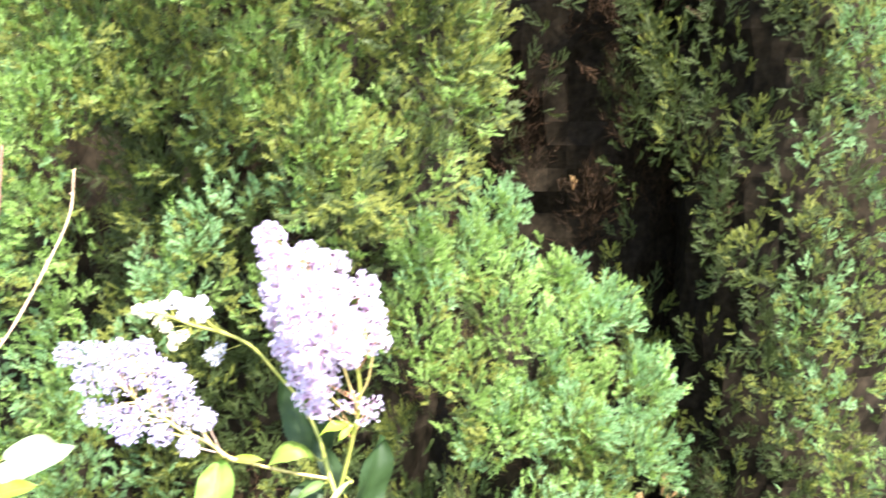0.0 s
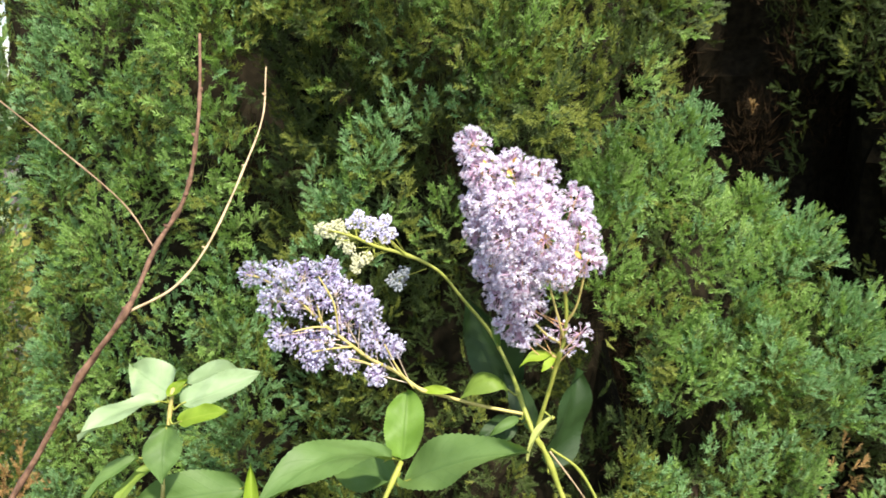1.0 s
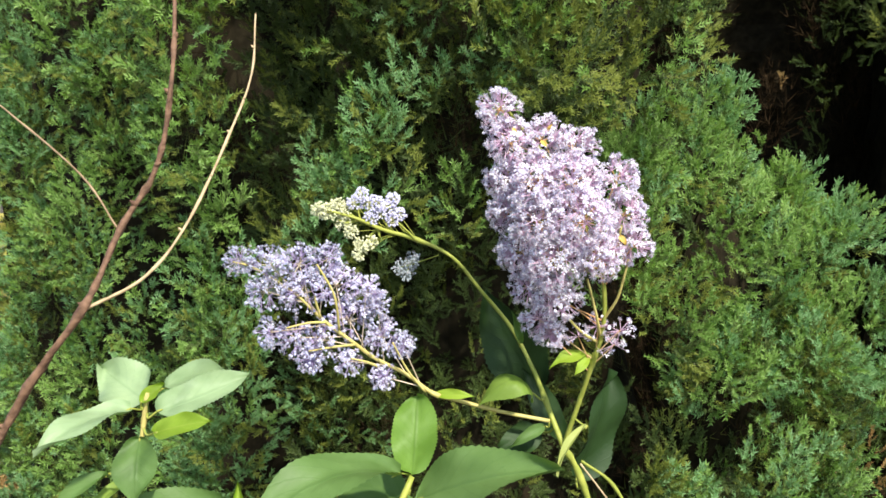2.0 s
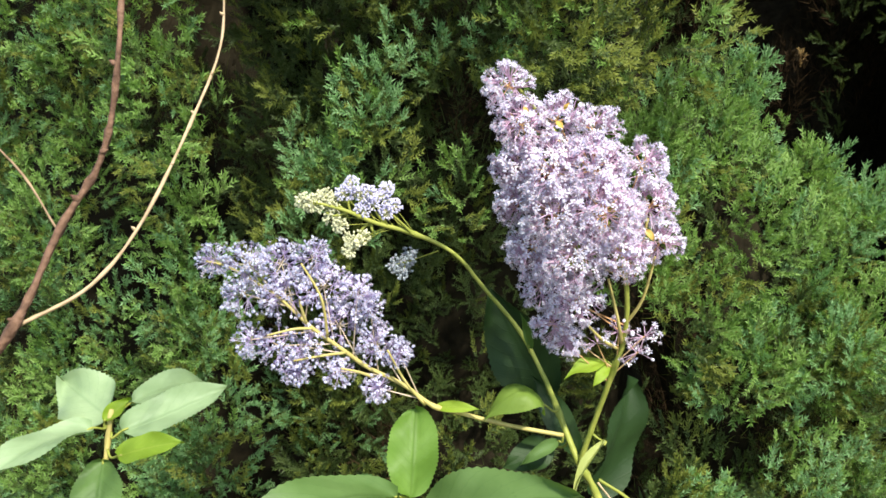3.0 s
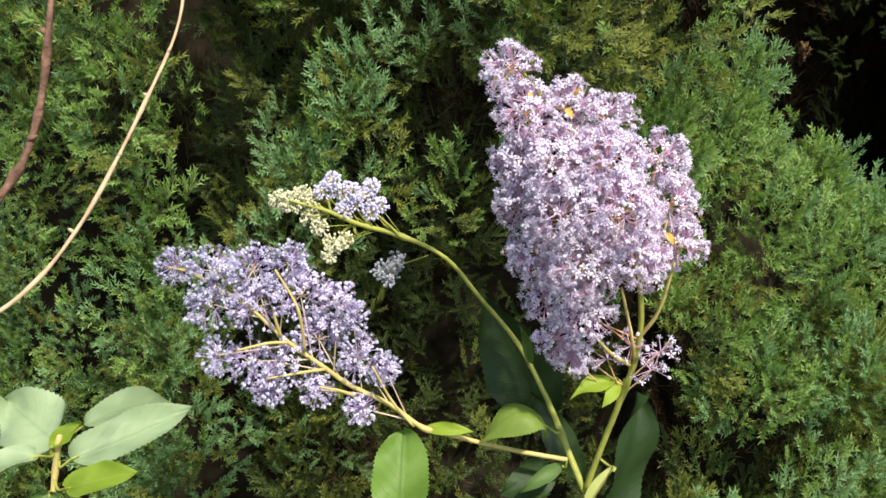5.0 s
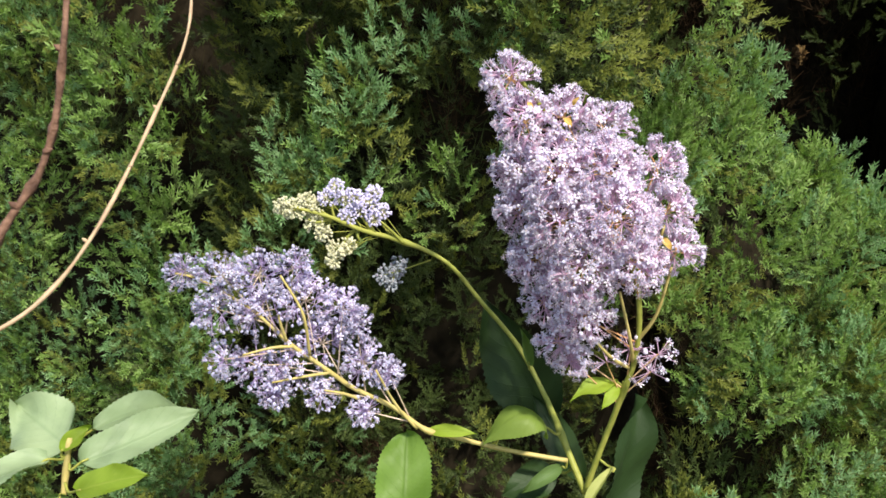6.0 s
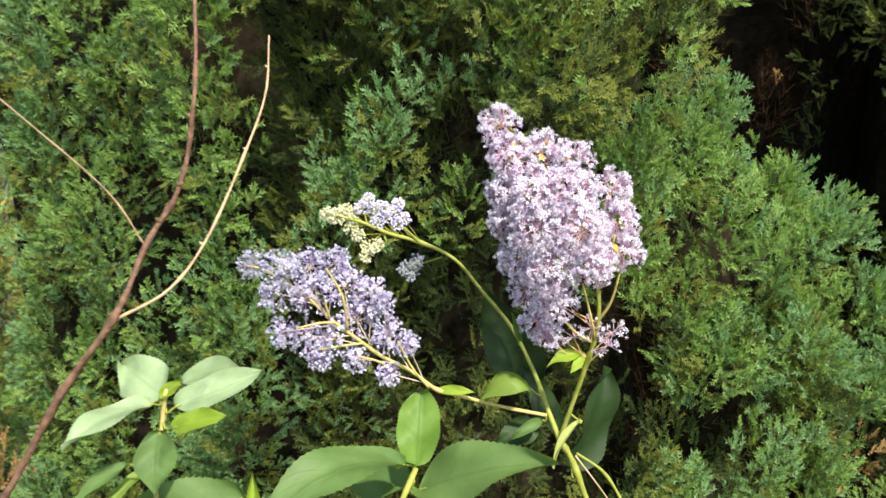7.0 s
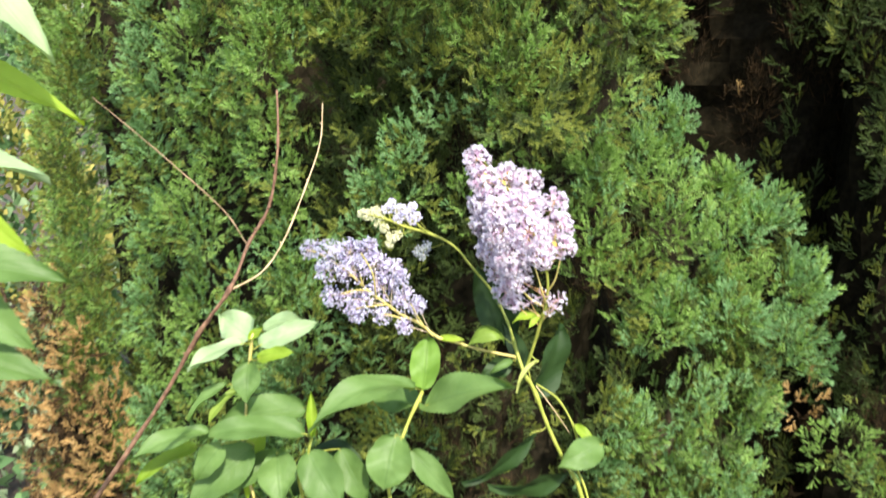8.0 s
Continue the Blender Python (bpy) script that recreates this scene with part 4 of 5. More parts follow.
# the large pinkish panicle
MAIN_LOBES = [
    (-0.0997, 0.471, 1.1887, 0.0087), (-0.095, 0.468, 1.1748, 0.0106), (-0.0814, 0.474, 1.1752, 0.0098), (-0.0674, 0.478, 1.171, 0.0099),
    (-0.0966, 0.472, 1.1582, 0.0094), (-0.0836, 0.465, 1.1571, 0.0133), (-0.0685, 0.466, 1.1569, 0.0134), (-0.0489, 0.476, 1.1575, 0.0089),
    (-0.0955, 0.474, 1.1441, 0.0094), (-0.0815, 0.463, 1.1401, 0.0142), (-0.0648, 0.462, 1.1422, 0.0151), (-0.0457, 0.474, 1.142, 0.0094),
    (-0.0903, 0.474, 1.1258, 0.0108), (-0.0754, 0.464, 1.1242, 0.0142), (-0.0579, 0.466, 1.1257, 0.0115), (-0.0416, 0.472, 1.1284, 0.0082),
    (-0.0879, 0.478, 1.108, 0.0076), (-0.0742, 0.472, 1.1056, 0.0113), (-0.0824, 0.48, 1.0922, 0.0072), (-0.0769, 0.482, 1.0838, 0.0048),
]
main_axis = smooth_path(MAIN)
b = Blossom(31)
b.cup, b.fine = 0.6, 0.00017
for x, y, z, rad in MAIN_LOBES:
    root = nearest(main_axis, (x, y, z - 0.012))
    b.lobe((x, y, z), rad, root, max(6, int(15 * (rad / 0.0115) ** 2)), 15, 0.0063, 0.0015, 0.88)
for x, z in ((-0.055, 1.088), (-0.0475, 1.079), (-0.064, 1.083), (-0.045, 1.086)):
    b.lobe((x, 0.483, z), 0.004, nearest(main_axis, (x, 0.484, z - 0.01)), 2, 7, 0.006, 0.0016, 0.8)
panicle = shrub_part("flower_panicle", b.mesh("flower_panicle", [PETAL_PINK, PEDICEL, FLOWER_EYE, BUD_CREAM, PANICLE_WOOD]), None, "large dense pinkish-lilac flower panicle")
for p, q in (((-0.0527, 0.4845, 1.0905), (-0.043, 0.474, 1.122)), ((-0.0545, 0.487, 1.079), (-0.074, 0.475, 1.1)), ((-0.0535, 0.486, 1.082), (-0.061, 0.474, 1.113)), ((-0.0538, 0.48, 1.113), (-0.047, 0.47, 1.138))):
    mid = tuple((a + b_) / 2 + o for a, b_, o in zip(p, q, (0.001, -0.001, -0.003)))
    shrub_part("branchlet", tube("branchlet", [p, mid, q], (0.0008, 0.0005), STEM_OCHRE, 7), panicle)

# withered bracts among the flowers
BRACT = leaf_material("yellow_bract", (0.5, 0.32, 0.07), (0.7, 0.5, 0.14), (0.6, 0.4, 0.1), (1.1, 1.0, 0.5), 0.35)
for p, q, wide in (((-0.0943, 0.4625, 1.1816), (-0.0928, 0.4615, 1.1785), 0.0030), ((-0.0825, 0.4625, 1.1760), (-0.0799, 0.4615, 1.1733), 0.0040), ((-0.0832, 0.4625, 1.1610), (-0.0805, 0.4615, 1.1599), 0.0030), ((-0.0667, 0.4625, 1.1451), (-0.0656, 0.4615, 1.1408), 0.0035), ((-0.0658, 0.4625, 1.1369), (-0.0646, 0.4615, 1.1326), 0.0045), ((-0.0490, 0.4625, 1.1351), (-0.0459, 0.4615, 1.1312), 0.0046), ((-0.0795, 0.4625, 1.1802), (-0.0776, 0.4615, 1.1829), 0.0030)):
    shrub_part("bract", leaf_mesh("bract", p, q, wide * 0.55, (0, -0.8, 0.6), BRACT), panicle, "small yellow withered bract")

# the bluer panicle
SIDE_LOBES = [
    (-0.2252, 0.486, 1.118, 0.0065), (-0.2103, 0.485, 1.1161, 0.0092), (-0.1973, 0.489, 1.1155, 0.0093), (-0.1846, 0.493, 1.1168, 0.0075),
    (-0.2131, 0.484, 1.1034, 0.0091), (-0.1962, 0.486, 1.1019, 0.0101), (-0.1811, 0.495, 1.1035, 0.0104), (-0.1666, 0.497, 1.0998, 0.0085),
    (-0.1618, 0.5, 1.0919, 0.0053), (-0.2121, 0.486, 1.0822, 0.0065), (-0.2011, 0.488, 1.0788, 0.0082), (-0.1883, 0.491, 1.077, 0.0093),
    (-0.1758, 0.499, 1.0843, 0.0105), (-0.1934, 0.488, 1.0675, 0.0045), (-0.1763, 0.494, 1.0648, 0.0063), (-0.1595, 0.5, 1.0755, 0.0095),
    (-0.1492, 0.498, 1.0717, 0.0047), (-0.1591, 0.496, 1.0561, 0.0051),
]
side_axis = smooth_path(SIDE)
b = Blossom(32)
b.cup = 0.35
for x, y, z, rad in SIDE_LOBES:
    root = nearest(side_axis, (x + 0.012, y, z - 0.006))
    b.lobe((x, y + 0.002, z), rad, root, max(6, int(10 * (rad / 0.01) ** 2)), 13, 0.0062, 0.00142, 0.6)
panicle = shrub_part("flower_panicle", b.mesh("flower_panicle", [PETAL_BLUE, PEDICEL_BLUE, FLOWER_EYE, BUD_CREAM, TAN_BRANCHLET]), None, "blue-lilac flower panicle with round buds and ochre branchlets")
for points in (
        ((-0.1794, 0.4920, 1.0826), (-0.1790, 0.4870, 1.0962), (-0.1806, 0.4850, 1.1050), (-0.1869, 0.4840, 1.1173)),
        ((-0.1726, 0.4950, 1.0739), (-0.1812, 0.4880, 1.0750), (-0.1931, 0.4840, 1.0740)),
        ((-0.1857, 0.4900, 1.0868), (-0.1925, 0.4850, 1.0880), (-0.2029, 0.4810, 1.0865)),
        ((-0.1877, 0.4890, 1.0896), (-0.1883, 0.4850, 1.0975), (-0.1887, 0.4840, 1.1018)),
        ((-0.1385, 0.5010, 1.0471), (-0.1464, 0.4970, 1.0594), (-0.1532, 0.4920, 1.0763)),
        ((-0.1615, 0.4990, 1.0609), (-0.1671, 0.4940, 1.0654), (-0.1738, 0.4900, 1.0684)),
):
    shrub_part("branchlet", tube("branchlet", points, (0.0007, 0.0006, 0.0004), STEM_OCHRE, 7), panicle)

# the budding tip of the arching stem
arch_axis = smooth_path(ARCH)
b = Blossom(33)
b.thick = 0.0002
TIP_LOBES = [
    (-0.1931, 0.5171, 1.1383, 0.0031, 3), (-0.1886, 0.5186, 1.1365, 0.0041, 3), (-0.1835, 0.5200, 1.1397, 0.0031, 3), (-0.1804, 0.5210, 1.1365, 0.0033, 3), (-0.1807, 0.5210, 1.1303, 0.0036, 3),
    (-0.1777, 0.5220, 1.1258, 0.0026, 3), (-0.1723, 0.5237, 1.1183, 0.0038, 3), (-0.1738, 0.5234, 1.1135, 0.0022, 3), (-0.1682, 0.5249, 1.1195, 0.0029, 3), (-0.1755, 0.5224, 1.1410, 0.0029, 0),
    (-0.1715, 0.5236, 1.1447, 0.0031, 0), (-0.1685, 0.5246, 1.1396, 0.0038, 0), (-0.1639, 0.5259, 1.1398, 0.0031, 0), (-0.1676, 0.5249, 1.1322, 0.0031, 0), (-0.1585, 0.5275, 1.1372, 0.0038, 0),
    (-0.1534, 0.5291, 1.1333, 0.0031, 0), (-0.1569, 0.5281, 1.1305, 0.0026, 0), (-0.1620, 0.5265, 1.1349, 0.0029, 0), (-0.1562, 0.5282, 1.1414, 0.0019, 0),
]
for x, y, z, rad, slot in TIP_LOBES:
    b.lobe((x, y, z), rad, nearest(arch_axis, (x + 0.006, y, z - 0.006)), max(6, int((13 if slot else 10) * (rad / 0.005) ** 2)), 11, 0.0033, 0.00118, 0.0, slot)
tip_cluster = shrub_part("bud_head", b.mesh("bud_head", [PETAL_BLUE, BUD_CREAM, FLOWER_EYE, BUD_CREAM, STEM_GREEN]), None, "cream and blue flower buds at the stem's tip")
for points in (
        ((-0.1450, 0.5310, 1.1193), (-0.1489, 0.5290, 1.1241), (-0.1536, 0.5260, 1.1296)),
        ((-0.1570, 0.5290, 1.1245), (-0.1598, 0.5270, 1.1282), (-0.1623, 0.5250, 1.1331)),
        ((-0.1728, 0.5240, 1.1309), (-0.1732, 0.5230, 1.1336), (-0.1736, 0.5220, 1.1375)),
        ((-0.1650, 0.5270, 1.1257), (-0.1680, 0.5260, 1.1234), (-0.1703, 0.5240, 1.1195)),
        ((-0.1640, 0.5270, 1.1252), (-0.1637, 0.5260, 1.1233), (-0.1632, 0.5260, 1.1218)),
        ((-0.1739, 0.5220, 1.1318), (-0.1798, 0.5200, 1.1307), (-0.1829, 0.5180, 1.1326)),
):
    shrub_part("branchlet", tube("branchlet", points, (0.0009, 0.0006, 0.0004), STEM_GREEN, 7), tip_cluster)
b = Blossom(34)
for x, y, z, rad in ((-0.1546, 0.5380, 1.1032, 0.0026), (-0.1482, 0.5380, 1.1069, 0.0029), (-0.1513, 0.5380, 1.1000, 0.0022)):
    b.lobe((x, y, z), rad, (-0.1499, 0.5380, 1.1043), 5, 9, 0.004, 0.0013, 0.15)
b.stalk(np.array((-0.1337, 0.5340, 1.1107)), np.array((-0.1499, 0.5380, 1.1043)), 0.0004, b.wood)
shrub_part("bud_head", b.mesh("bud_head", [BUD_GREY, BUD_GREY, FLOWER_EYE, BUD_CREAM, STEM_GREEN]), None, "small grey-blue bud cluster hanging behind")

# leaves: base, tip, width, side faced
STEM_POINTS = np.concatenate([[tuple(v.co) for v in o.data.vertices] for o in shrub.children if o.name.startswith(("stem", "flower_stem"))]) + np.array([0.02, 0.5, 0])
CAM = (0.1, -0.75, 0.55)
SKY = (0.0, -0.35, 0.95)


def leaf(base, tip, width, up=SKY, material=LEAF, bend=0.12, cup=0.12, twist=0.0, blunt=0.38, label=""):
    ob = shrub_part("leaf", leaf_mesh("leaf", base, tip, width, up, material, bend, cup, twist, blunt), None, label)
    b_, t_ = np.array(base), np.array(tip)
    d = np.linalg.norm(STEM_POINTS - b_, axis=1)
    foot = STEM_POINTS[int(np.argmin(d))]
    if 0.0015 < d.min() < 0.035:
        bow = (b_ + foot) / 2 - (t_ - b_) * 0.04 + np.array([0, 0, -0.002])
        shrub_part("leaf_stalk", tube("leaf_stalk", [foot, bow, b_, b_ + (t_ - b_) * 0.06], (0.0006, 0.0005, 0.0004), STEM_GREEN, 6), ob)
    return ob


leaf((-0.1435, 0.478, 1.0135), (-0.1434, 0.505, 1.0441), 0.0235, (0, -0.8, 0.6), LEAF_FRESH, -0.06, 0.1, 0, 1.0)
leaf((-0.1416, 0.475, 1.0021), (-0.0747, 0.44, 1.0389), 0.03, (0.05, -0.6, 0.8), LEAF, 0.06)
leaf((-0.1489, 0.477, 1.0146), (-0.2145, 0.42, 1.007), 0.027, SKY, LEAF, 0.2)
leaf((-0.1488, 0.49, 0.9931), (-0.1962, 0.52, 0.9904), 0.028, (0.0, -0.6, 0.8), LEAF, 0.06)
leaf((-0.162, 0.462, 0.9836), (-0.1671, 0.44, 0.9513), 0.0331, CAM, LEAF, 0.1, 0.1, 0, 0.8)
leaf((-0.1534, 0.47, 0.9678), (-0.1197, 0.47, 0.927), 0.0186, CAM, LEAF, 0.08)
leaf((-0.2185, 0.44, 0.9913), (-0.2206, 0.45, 1.0232), 0.0078, (0.3, -0.9, 0.2), LEAF_YOUNG, 0.05, 0.5, label="small upright yellow-green young leaf")
leaf((-0.2239, 0.44, 0.9928), (-0.2959, 0.42, 0.9959), 0.024, SKY, LEAF, 0.1)
leaf((-0.2228, 0.44, 0.9782), (-0.1938, 0.42, 0.9441), 0.0304, CAM, LEAF, 0.1)
leaf((-0.2877, 0.42, 1.0013), (-0.3297, 0.385, 0.9961), 0.019, SKY, LEAF, 0.1)
leaf((-0.3027, 0.43, 0.9834), (-0.3372, 0.4, 0.9687), 0.016, SKY, LEAF_YOUNG, 0.1)
leaf((-0.2827, 0.43, 0.987), (-0.3014, 0.42, 0.9616), 0.0198, CAM, LEAF, 0.1)
leaf((-0.2679, 0.45, 0.9743), (-0.3098, 0.42, 0.9374), 0.0314, CAM, LEAF, 0.1)
leaf((-0.2505, 0.45, 0.9706), (-0.238, 0.42, 0.943), 0.0279, CAM, LEAF, 0.1)
leaf((-0.2054, 0.46, 0.9702), (-0.1831, 0.45, 0.9322), 0.0232, CAM, LEAF, 0.1)
leaf((-0.2273, 0.46, 1.0032), (-0.2958, 0.455, 0.9926), 0.026, CAM, LEAF, 0.06)
leaf((-0.2876, 0.46, 1.0195), (-0.3157, 0.445, 0.9948), 0.0101, SKY, LEAF, 0.12, 0.3)
leaf((-0.2509, 0.4650, 0.9590), (-0.2934, 0.4400, 0.9411), 0.021, CAM, LEAF, 0.12)
leaf((-0.2888, 0.4850, 0.9480), (-0.3193, 0.4600, 0.9345), 0.021, SKY, LEAF_SHADED, 0.12)
leaf((-0.2337, 0.4900, 0.9527), (-0.1900, 0.4750, 0.9513), 0.016, SKY, LEAF_SHADED, 0.12)
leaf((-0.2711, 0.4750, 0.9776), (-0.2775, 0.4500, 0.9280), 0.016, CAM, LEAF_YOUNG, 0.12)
leaf((-0.2318, 0.4850, 0.9517), (-0.2478, 0.4700, 0.9193), 0.02, CAM, LEAF_SHADED, 0.12)
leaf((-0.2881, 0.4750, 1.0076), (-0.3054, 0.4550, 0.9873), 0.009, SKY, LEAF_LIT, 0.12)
# the leafy shoot
leaf((-0.2697, 0.468, 1.0543), (-0.3025, 0.49, 1.0628), 0.027, (0.1, -0.7, 0.7), LEAF_PALE, -0.05, 0.1, 0, 0.45)
leaf((-0.2661, 0.4800, 1.0553), (-0.2435, 0.5200, 1.0466), 0.015, (0, -0.7, 0.7), LEAF_PALE, 0.14, 0.15)
leaf((-0.2620, 0.4620, 1.0508), (-0.2235, 0.4880, 1.0615), 0.0185, (0.1, -0.6, 0.8), LEAF_PALE, -0.03, 0.15)
leaf((-0.2733, 0.46, 1.053), (-0.2988, 0.42, 1.0488), 0.0175, (0, -0.3, 1), LEAF_PALE, 0.08)
leaf((-0.2694, 0.458, 1.0396), (-0.2661, 0.44, 1.014), 0.02, CAM, LEAF, 0.1)
leaf((-0.2593, 0.4520, 1.0446), (-0.2317, 0.4520, 1.0514), 0.0125, (0, -0.6, 0.8), LEAF_YOUNG, 0.05)
leaf((-0.2708, 0.465, 1.0537), (-0.2614, 0.472, 1.0611), 0.0067, CAM, LEAF_YOUNG, 0.05, 0.3)
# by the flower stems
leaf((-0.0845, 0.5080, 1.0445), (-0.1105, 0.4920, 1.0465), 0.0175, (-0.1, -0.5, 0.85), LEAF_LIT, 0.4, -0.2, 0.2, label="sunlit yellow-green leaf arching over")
leaf((-0.0586, 0.4890, 1.0725), (-0.0775, 0.4830, 1.0673), 0.008, SKY, LEAF_YOUNG, 0.1)
leaf((-0.0585, 0.4890, 1.0713), (-0.0655, 0.4820, 1.0642), 0.0048, CAM, LEAF_YOUNG, 0.1)
leaf((-0.0912, 0.5300, 1.0647), (-0.0950, 0.5220, 1.0832), 0.0048, CAM, LEAF, 0.05, 0.4)
leaf((-0.0613, 0.5180, 0.9938), (-0.0417, 0.5300, 1.0494), 0.031, (0.45, -0.75, -0.5), LEAF_SHADED, 0.05)
leaf((-0.0806, 0.5480, 1.0321), (-0.1103, 0.5520, 1.0866), 0.034, (-0.2, -0.95, 0.1), LEAF_SHADED, 0.05)
leaf((-0.0677, 0.53, 1.0093), (-0.0895, 0.54, 1.0463), 0.0142, (0.3, -0.95, 0.1), LEAF_SHADED, 0.05)
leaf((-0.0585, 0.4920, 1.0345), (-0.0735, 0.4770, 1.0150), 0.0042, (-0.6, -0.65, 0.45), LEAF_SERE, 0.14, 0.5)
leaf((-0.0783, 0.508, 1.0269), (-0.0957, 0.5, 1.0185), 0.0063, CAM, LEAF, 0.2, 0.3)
leaf((-0.0804, 0.52, 1.0181), (-0.1038, 0.51, 1.012), 0.0161, CAM, LEAF_SHADED, 0.1)
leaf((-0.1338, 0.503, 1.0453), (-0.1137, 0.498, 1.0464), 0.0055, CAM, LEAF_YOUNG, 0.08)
leaf((-0.0615, 0.5, 0.9712), (-0.113, 0.47, 0.9392), 0.0191, (0.5, -0.6, -0.25), LEAF_SHADED, 0.08)
leaf((-0.035, 0.5, 0.9385), (-0.0937, 0.47, 0.9387), 0.0237, (0.2, -0.85, -0.4), LEAF_SHADED, 0.08)
leaf((-0.0095, 0.5, 0.9642), (-0.0423, 0.48, 0.9535), 0.0231, CAM, LEAF, 0.08)
leaf((-0.0302, 0.51, 0.974), (-0.0137, 0.5, 0.962), 0.0079, CAM, LEAF_YOUNG, 0.08)


# ---------------------------------------------------------------- the bare twig
twig = tagged(new("bare_twig"), "bare red-brown woody twig with pale dry side shoots", "twig")
twig.location = (-0.42, 0.27, 0)
_ut = Matrix.Translation((0.42, -0.27, 0))


def twig_part(name, me, parent, label=""):
    me.transform(_ut)
    return part(name, me, parent, label)


wood = twig_part("main_stem", tube("main_stem", [(-0.2108, 0.4, 1.2424), (-0.2071, 0.385, 1.2146), (-0.2106, 0.381, 1.1885), (-0.2161, 0.379, 1.1718), (-0.2255, 0.372, 1.1555), (-0.2332, 0.358, 1.1325), (-0.2536, 0.353, 1.1053), (-0.2812, 0.347, 1.0607), (-0.3247, 0.335, 0.9998), (-0.352, 0.327, 0.962), (-0.39, 0.312, 0.87), (-0.415, 0.28, 0.5), (-0.42, 0.27, -0.02)], (0.0006, 0.0008, 0.00105, 0.0013, 0.0018, 0.004), BARK_TWIG, 10, 8, 0.14, (0.08, 0.14, 0.2, 0.27, 0.33, 0.42, 0.5)), twig)


def twig_bud(at, way, size, material):
    """A small pointed bud."""
    at, way = np.array(at), unit(np.array(way))
    twig_part("bud", tube("bud", [at, at + way * size * 0.5, at + way * size], (size * 0.3, size * 0.34, size * 0.05), material, 7, 3), wood)


for at, way in (((-0.2075, 0.387, 1.218), (0.6, -0.3, 0.7)), ((-0.2088, 0.383, 1.2), (-0.7, -0.3, 0.5)), ((-0.2148, 0.3795, 1.176), (0.9, -0.2, 0.3)), ((-0.221, 0.3755, 1.163), (-0.6, -0.4, 0.6)), ((-0.2332, 0.358, 1.1325), (-0.8, -0.3, 0.4)), ((-0.262, 0.351, 1.092), (-0.7, -0.3, 0.7)), ((-0.286, 0.346, 1.054), (0.8, -0.3, 0.4))):
    twig_bud(at, way, 0.0026, BARK_TWIG)
for at, way in (((-0.2105, 0.3865, 1.152), (-0.6, -0.3, 0.7)), ((-0.2055, 0.405, 1.169), (0.8, -0.2, 0.5)), ((-0.2021, 0.42, 1.1839), (-0.7, -0.2, 0.6)), ((-0.2, 0.432, 1.196), (0.7, -0.2, 0.6)), ((-0.1982, 0.444, 1.216), (-0.6, -0.2, 0.7))):
    twig_bud(at, way, 0.0016, BARK_PALE)

twig_part("side_shoot", tube("side_shoot", [(-0.2334, 0.358, 1.1311), (-0.2174, 0.37, 1.1395), (-0.209, 0.39, 1.155), (-0.2021, 0.42, 1.1839), (-0.1985, 0.44, 1.2058), (-0.1978, 0.448, 1.2295)], (0.0006, 0.00045, 0.00035), BARK_PALE, 8, 8, 0.1, (0.25, 0.45, 0.58, 0.7, 0.85)), twig, "pale straw-coloured dry shoot")
twig_part("side_shoot", tube("side_shoot", [(-0.2262, 0.372, 1.1548), (-0.245, 0.385, 1.1727), (-0.2853, 0.41, 1.1943), (-0.3203, 0.43, 1.2127), (-0.3561, 0.444, 1.2344)], (0.00034, 0.0003, 0.00022), BARK_TAN, 7, rough=0.12, knots=(0.2, 0.42, 0.63, 0.8)), twig, "thin tan dry shoot")


# ---------------------------------------------------------------- the leafy shoot close by
shoot = tagged(new("leafy_shoot"), "leafy ceanothus shoot with long pale green leaves", "shrub")
shoot.location = (-0.34, 0.2, 0)
_us = Matrix.Translation((0.34, -0.2, 0))


def shoot_part(name, me, label=""):
    me.transform(_us)
    return part(name, me, shoot, label)


shoot_part("stem", tube("stem", [(-0.295, 0.2, 1.37), (-0.3, 0.2, 1.25), (-0.31, 0.2, 1.1), (-0.33, 0.2, 0.6), (-0.34, 0.2, -0.02)], (0.0012, 0.002, 0.004), STEM_GREEN))


def side_leaf(base, tip, width, up, material=LEAF, bend=0.1):
    shoot_part("leaf", leaf_mesh("leaf", base, tip, width, up, material, bend))


side_leaf((-0.29, 0.2, 1.345), (-0.2141, 0.19, 1.2749), 0.024, (0.4, -0.7, 0.6), LEAF_PALE)
side_leaf((-0.297, 0.2, 1.28), (-0.2245, 0.22, 1.2495), 0.014, (0.3, -0.6, 0.75), LEAF_YOUNG)
side_leaf((-0.3, 0.2, 1.236), (-0.2298, 0.2, 1.2313), 0.02, (0.0, -0.3, 1), LEAF_PALE, 0.06)
side_leaf((-0.302, 0.205, 1.24), (-0.249, 0.21, 1.1971), 0.014, (0.3, -0.8, 0.5), LEAF_YOUNG)
side_leaf((-0.303, 0.2, 1.197), (-0.2282, 0.2, 1.1904), 0.02, (0.0, -0.75, 0.7), LEAF)
side_leaf((-0.305, 0.2, 1.197), (-0.2476, 0.2, 1.161), 0.022, (0.3, -0.7, 0.8), LEAF)
side_leaf((-0.31, 0.2, 1.16), (-0.2425, 0.2, 1.148), 0.02, (0.0, -0.6, 0.8), LEAF)


# ---------------------------------------------------------------- shrubs beyond the hedge's end
SHRUB_GREEN = foliage("distant_green_leaves", (0.06, 0.13, 0.05), (0.13, 0.24, 0.1), (0.36, 0.44, 0.3), (0.2, 0.35, 0.1))
SHRUB_YELLOW = foliage("distant_yellow_leaves", (0.16, 0.2, 0.05), (0.26, 0.27, 0.07), (0.4, 0.36, 0.1), (0.4, 0.38, 0.06))


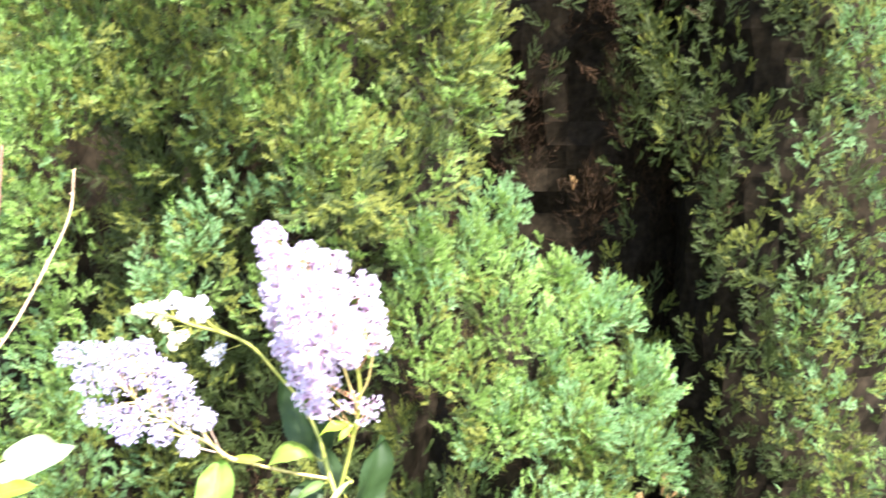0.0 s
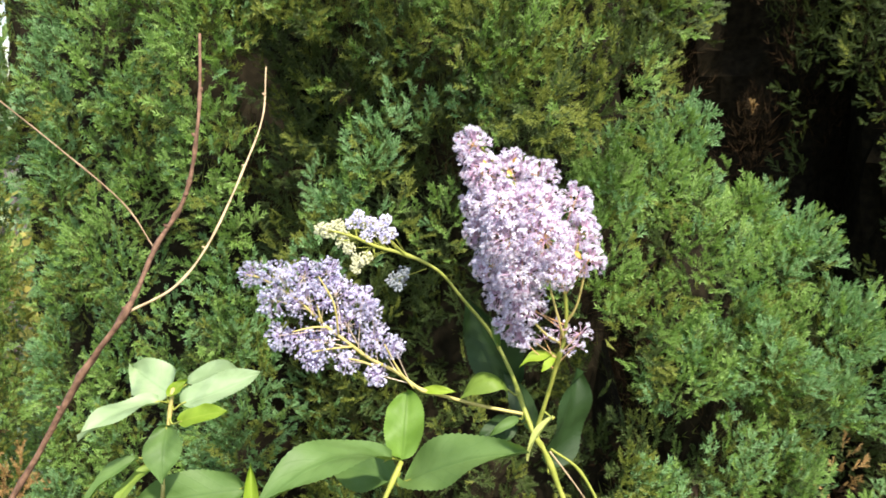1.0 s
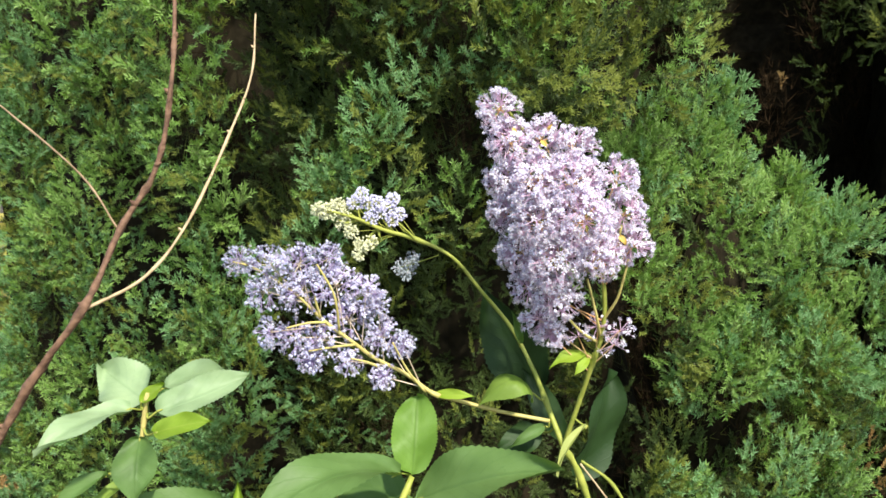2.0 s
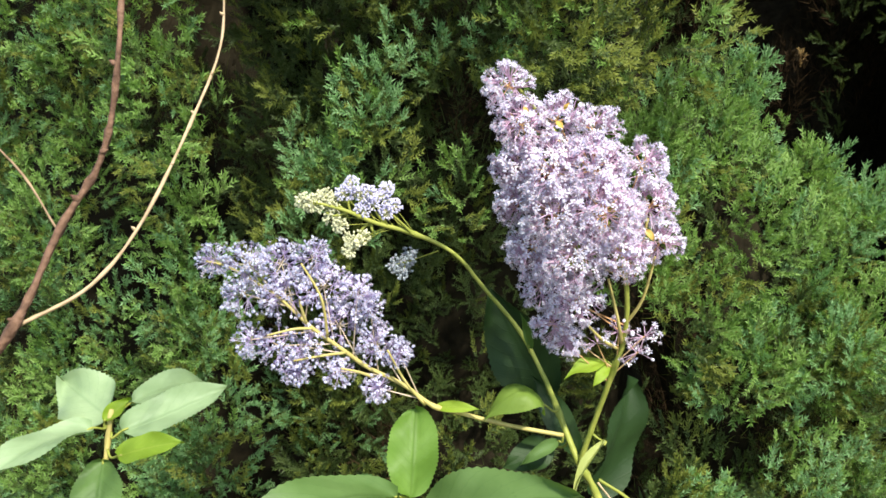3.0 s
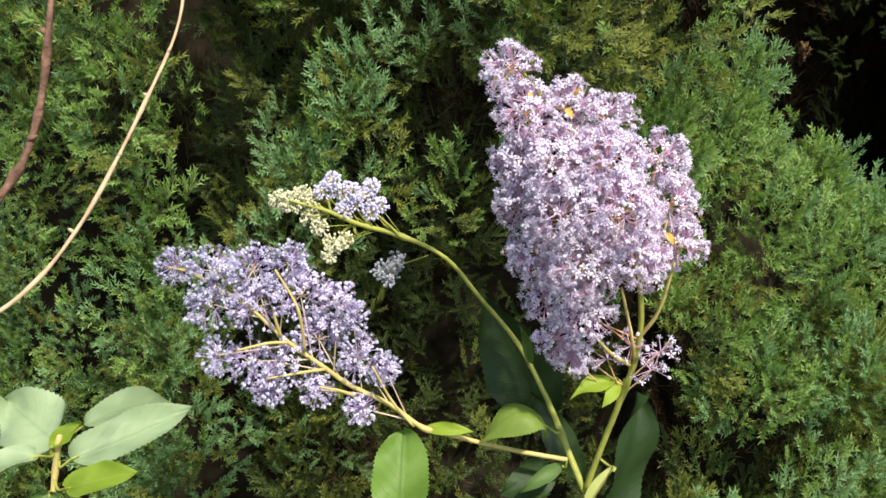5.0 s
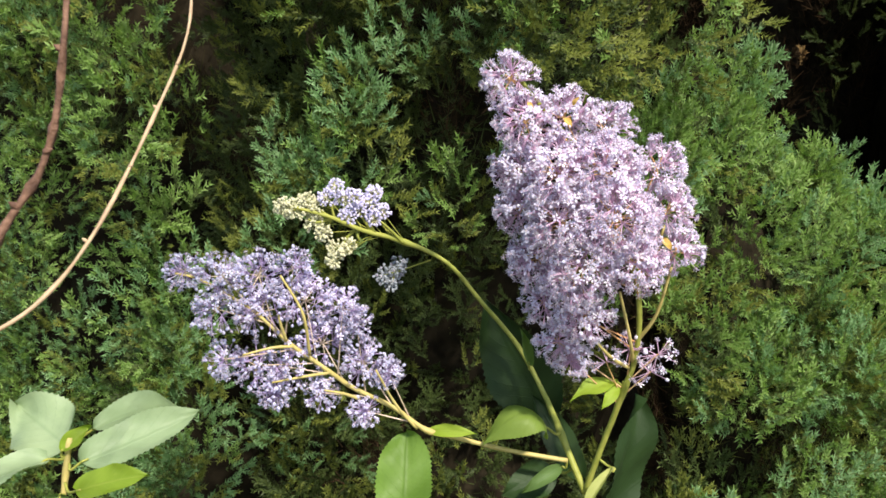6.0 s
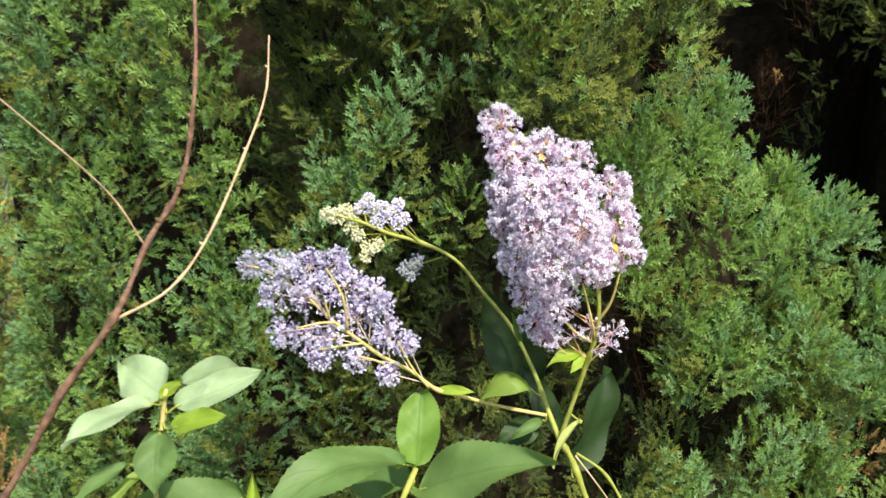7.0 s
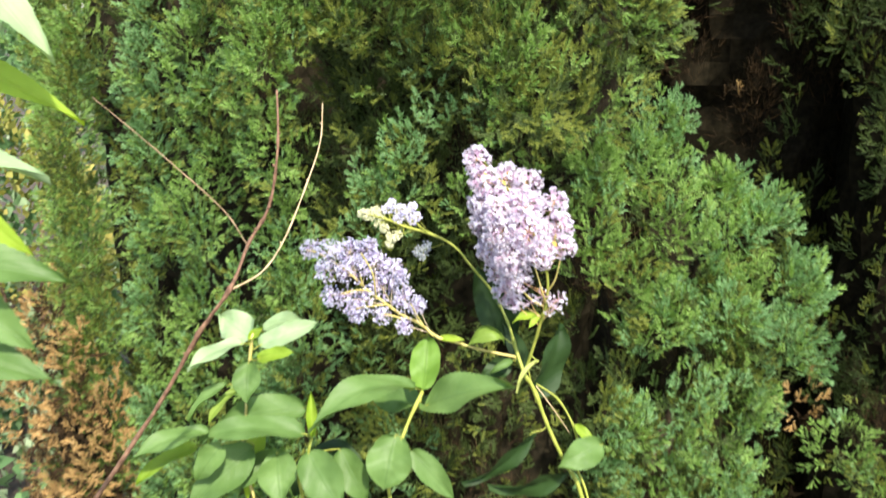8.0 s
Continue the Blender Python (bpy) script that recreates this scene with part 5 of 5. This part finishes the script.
def leafy_shrub(label, centre, radii, count, size, material, seed):
    """A shrub of many small leaves on an uneven crown, with a few stems."""
    r = np.random.default_rng(seed)
    d = unit(r.normal(size=(count, 3)))
    lumps = np.array([1 + 0.22 * noise.noise(Vector(v * 2.3) + Vector((seed, 0, 0))) + 0.14 * noise.noise(Vector(v * 5.1)) for v in d])
    p = np.array(centre) + d * np.array(radii) * (lumps * r.uniform(0.55, 1.0, count) ** 0.4)[:, None]
    way = unit(d + r.normal(0, 0.6, (count, 3)) + np.array([0, 0, 0.2]))
    side = unit(np.cross(way, r.normal(size=(count, 3))))
    ln = size * r.uniform(0.7, 1.3, count)[:, None]
    up = np.cross(side, way)
    v = np.stack([p, p + way * ln * 0.45 + side * ln * 0.28 + up * ln * 0.06, p + way * ln, p + way * ln * 0.45 - side * ln * 0.28 + up * ln * 0.06], axis=1).reshape(-1, 3)
    thing = tagged(new("garden_shrub"), label, "shrub")
    thing.location = (centre[0], centre[1], 0)
    away = Matrix.Translation((-centre[0], -centre[1], 0))
    me = mesh_arrays("crown", v, np.arange(len(v)).reshape(-1, 4), np.zeros(count, int), [material])
    me.transform(away)
    part("crown", me, thing)
    for k in range(5):
        a = k * 1.26 + seed
        top = (centre[0] + 0.5 * radii[0] * math.cos(a), centre[1] + 0.5 * radii[1] * math.sin(a), centre[2] + 0.3 * radii[2])
        me = tube("stem", [(centre[0] + 0.03 * math.cos(a), centre[1] + 0.03 * math.sin(a), -0.02), (centre[0] + 0.2 * radii[0] * math.cos(a), centre[1] + 0.2 * radii[1] * math.sin(a), centre[2] * 0.5), top], (0.012, 0.008, 0.003), BARK_CONIFER)
        me.transform(away)
        part("stem", me, thing)
    return thing


leafy_shrub("broad-leaved green shrub with glossy sunlit leaves", (-1.85, 2.1, 0.75), (0.6, 0.5, 0.75), 7000, 0.05, SHRUB_GREEN, 3)
leafy_shrub("low shrub with yellow-green autumn leaves", (-1.42, 1.72, 0.72), (0.24, 0.24, 0.36), 2600, 0.028, SHRUB_YELLOW, 5)
leafy_shrub("dark green ivy-like shrub low down", (-1.2, 1.35, 0.3), (0.3, 0.25, 0.35), 2200, 0.04, SHRUB_GREEN, 8)
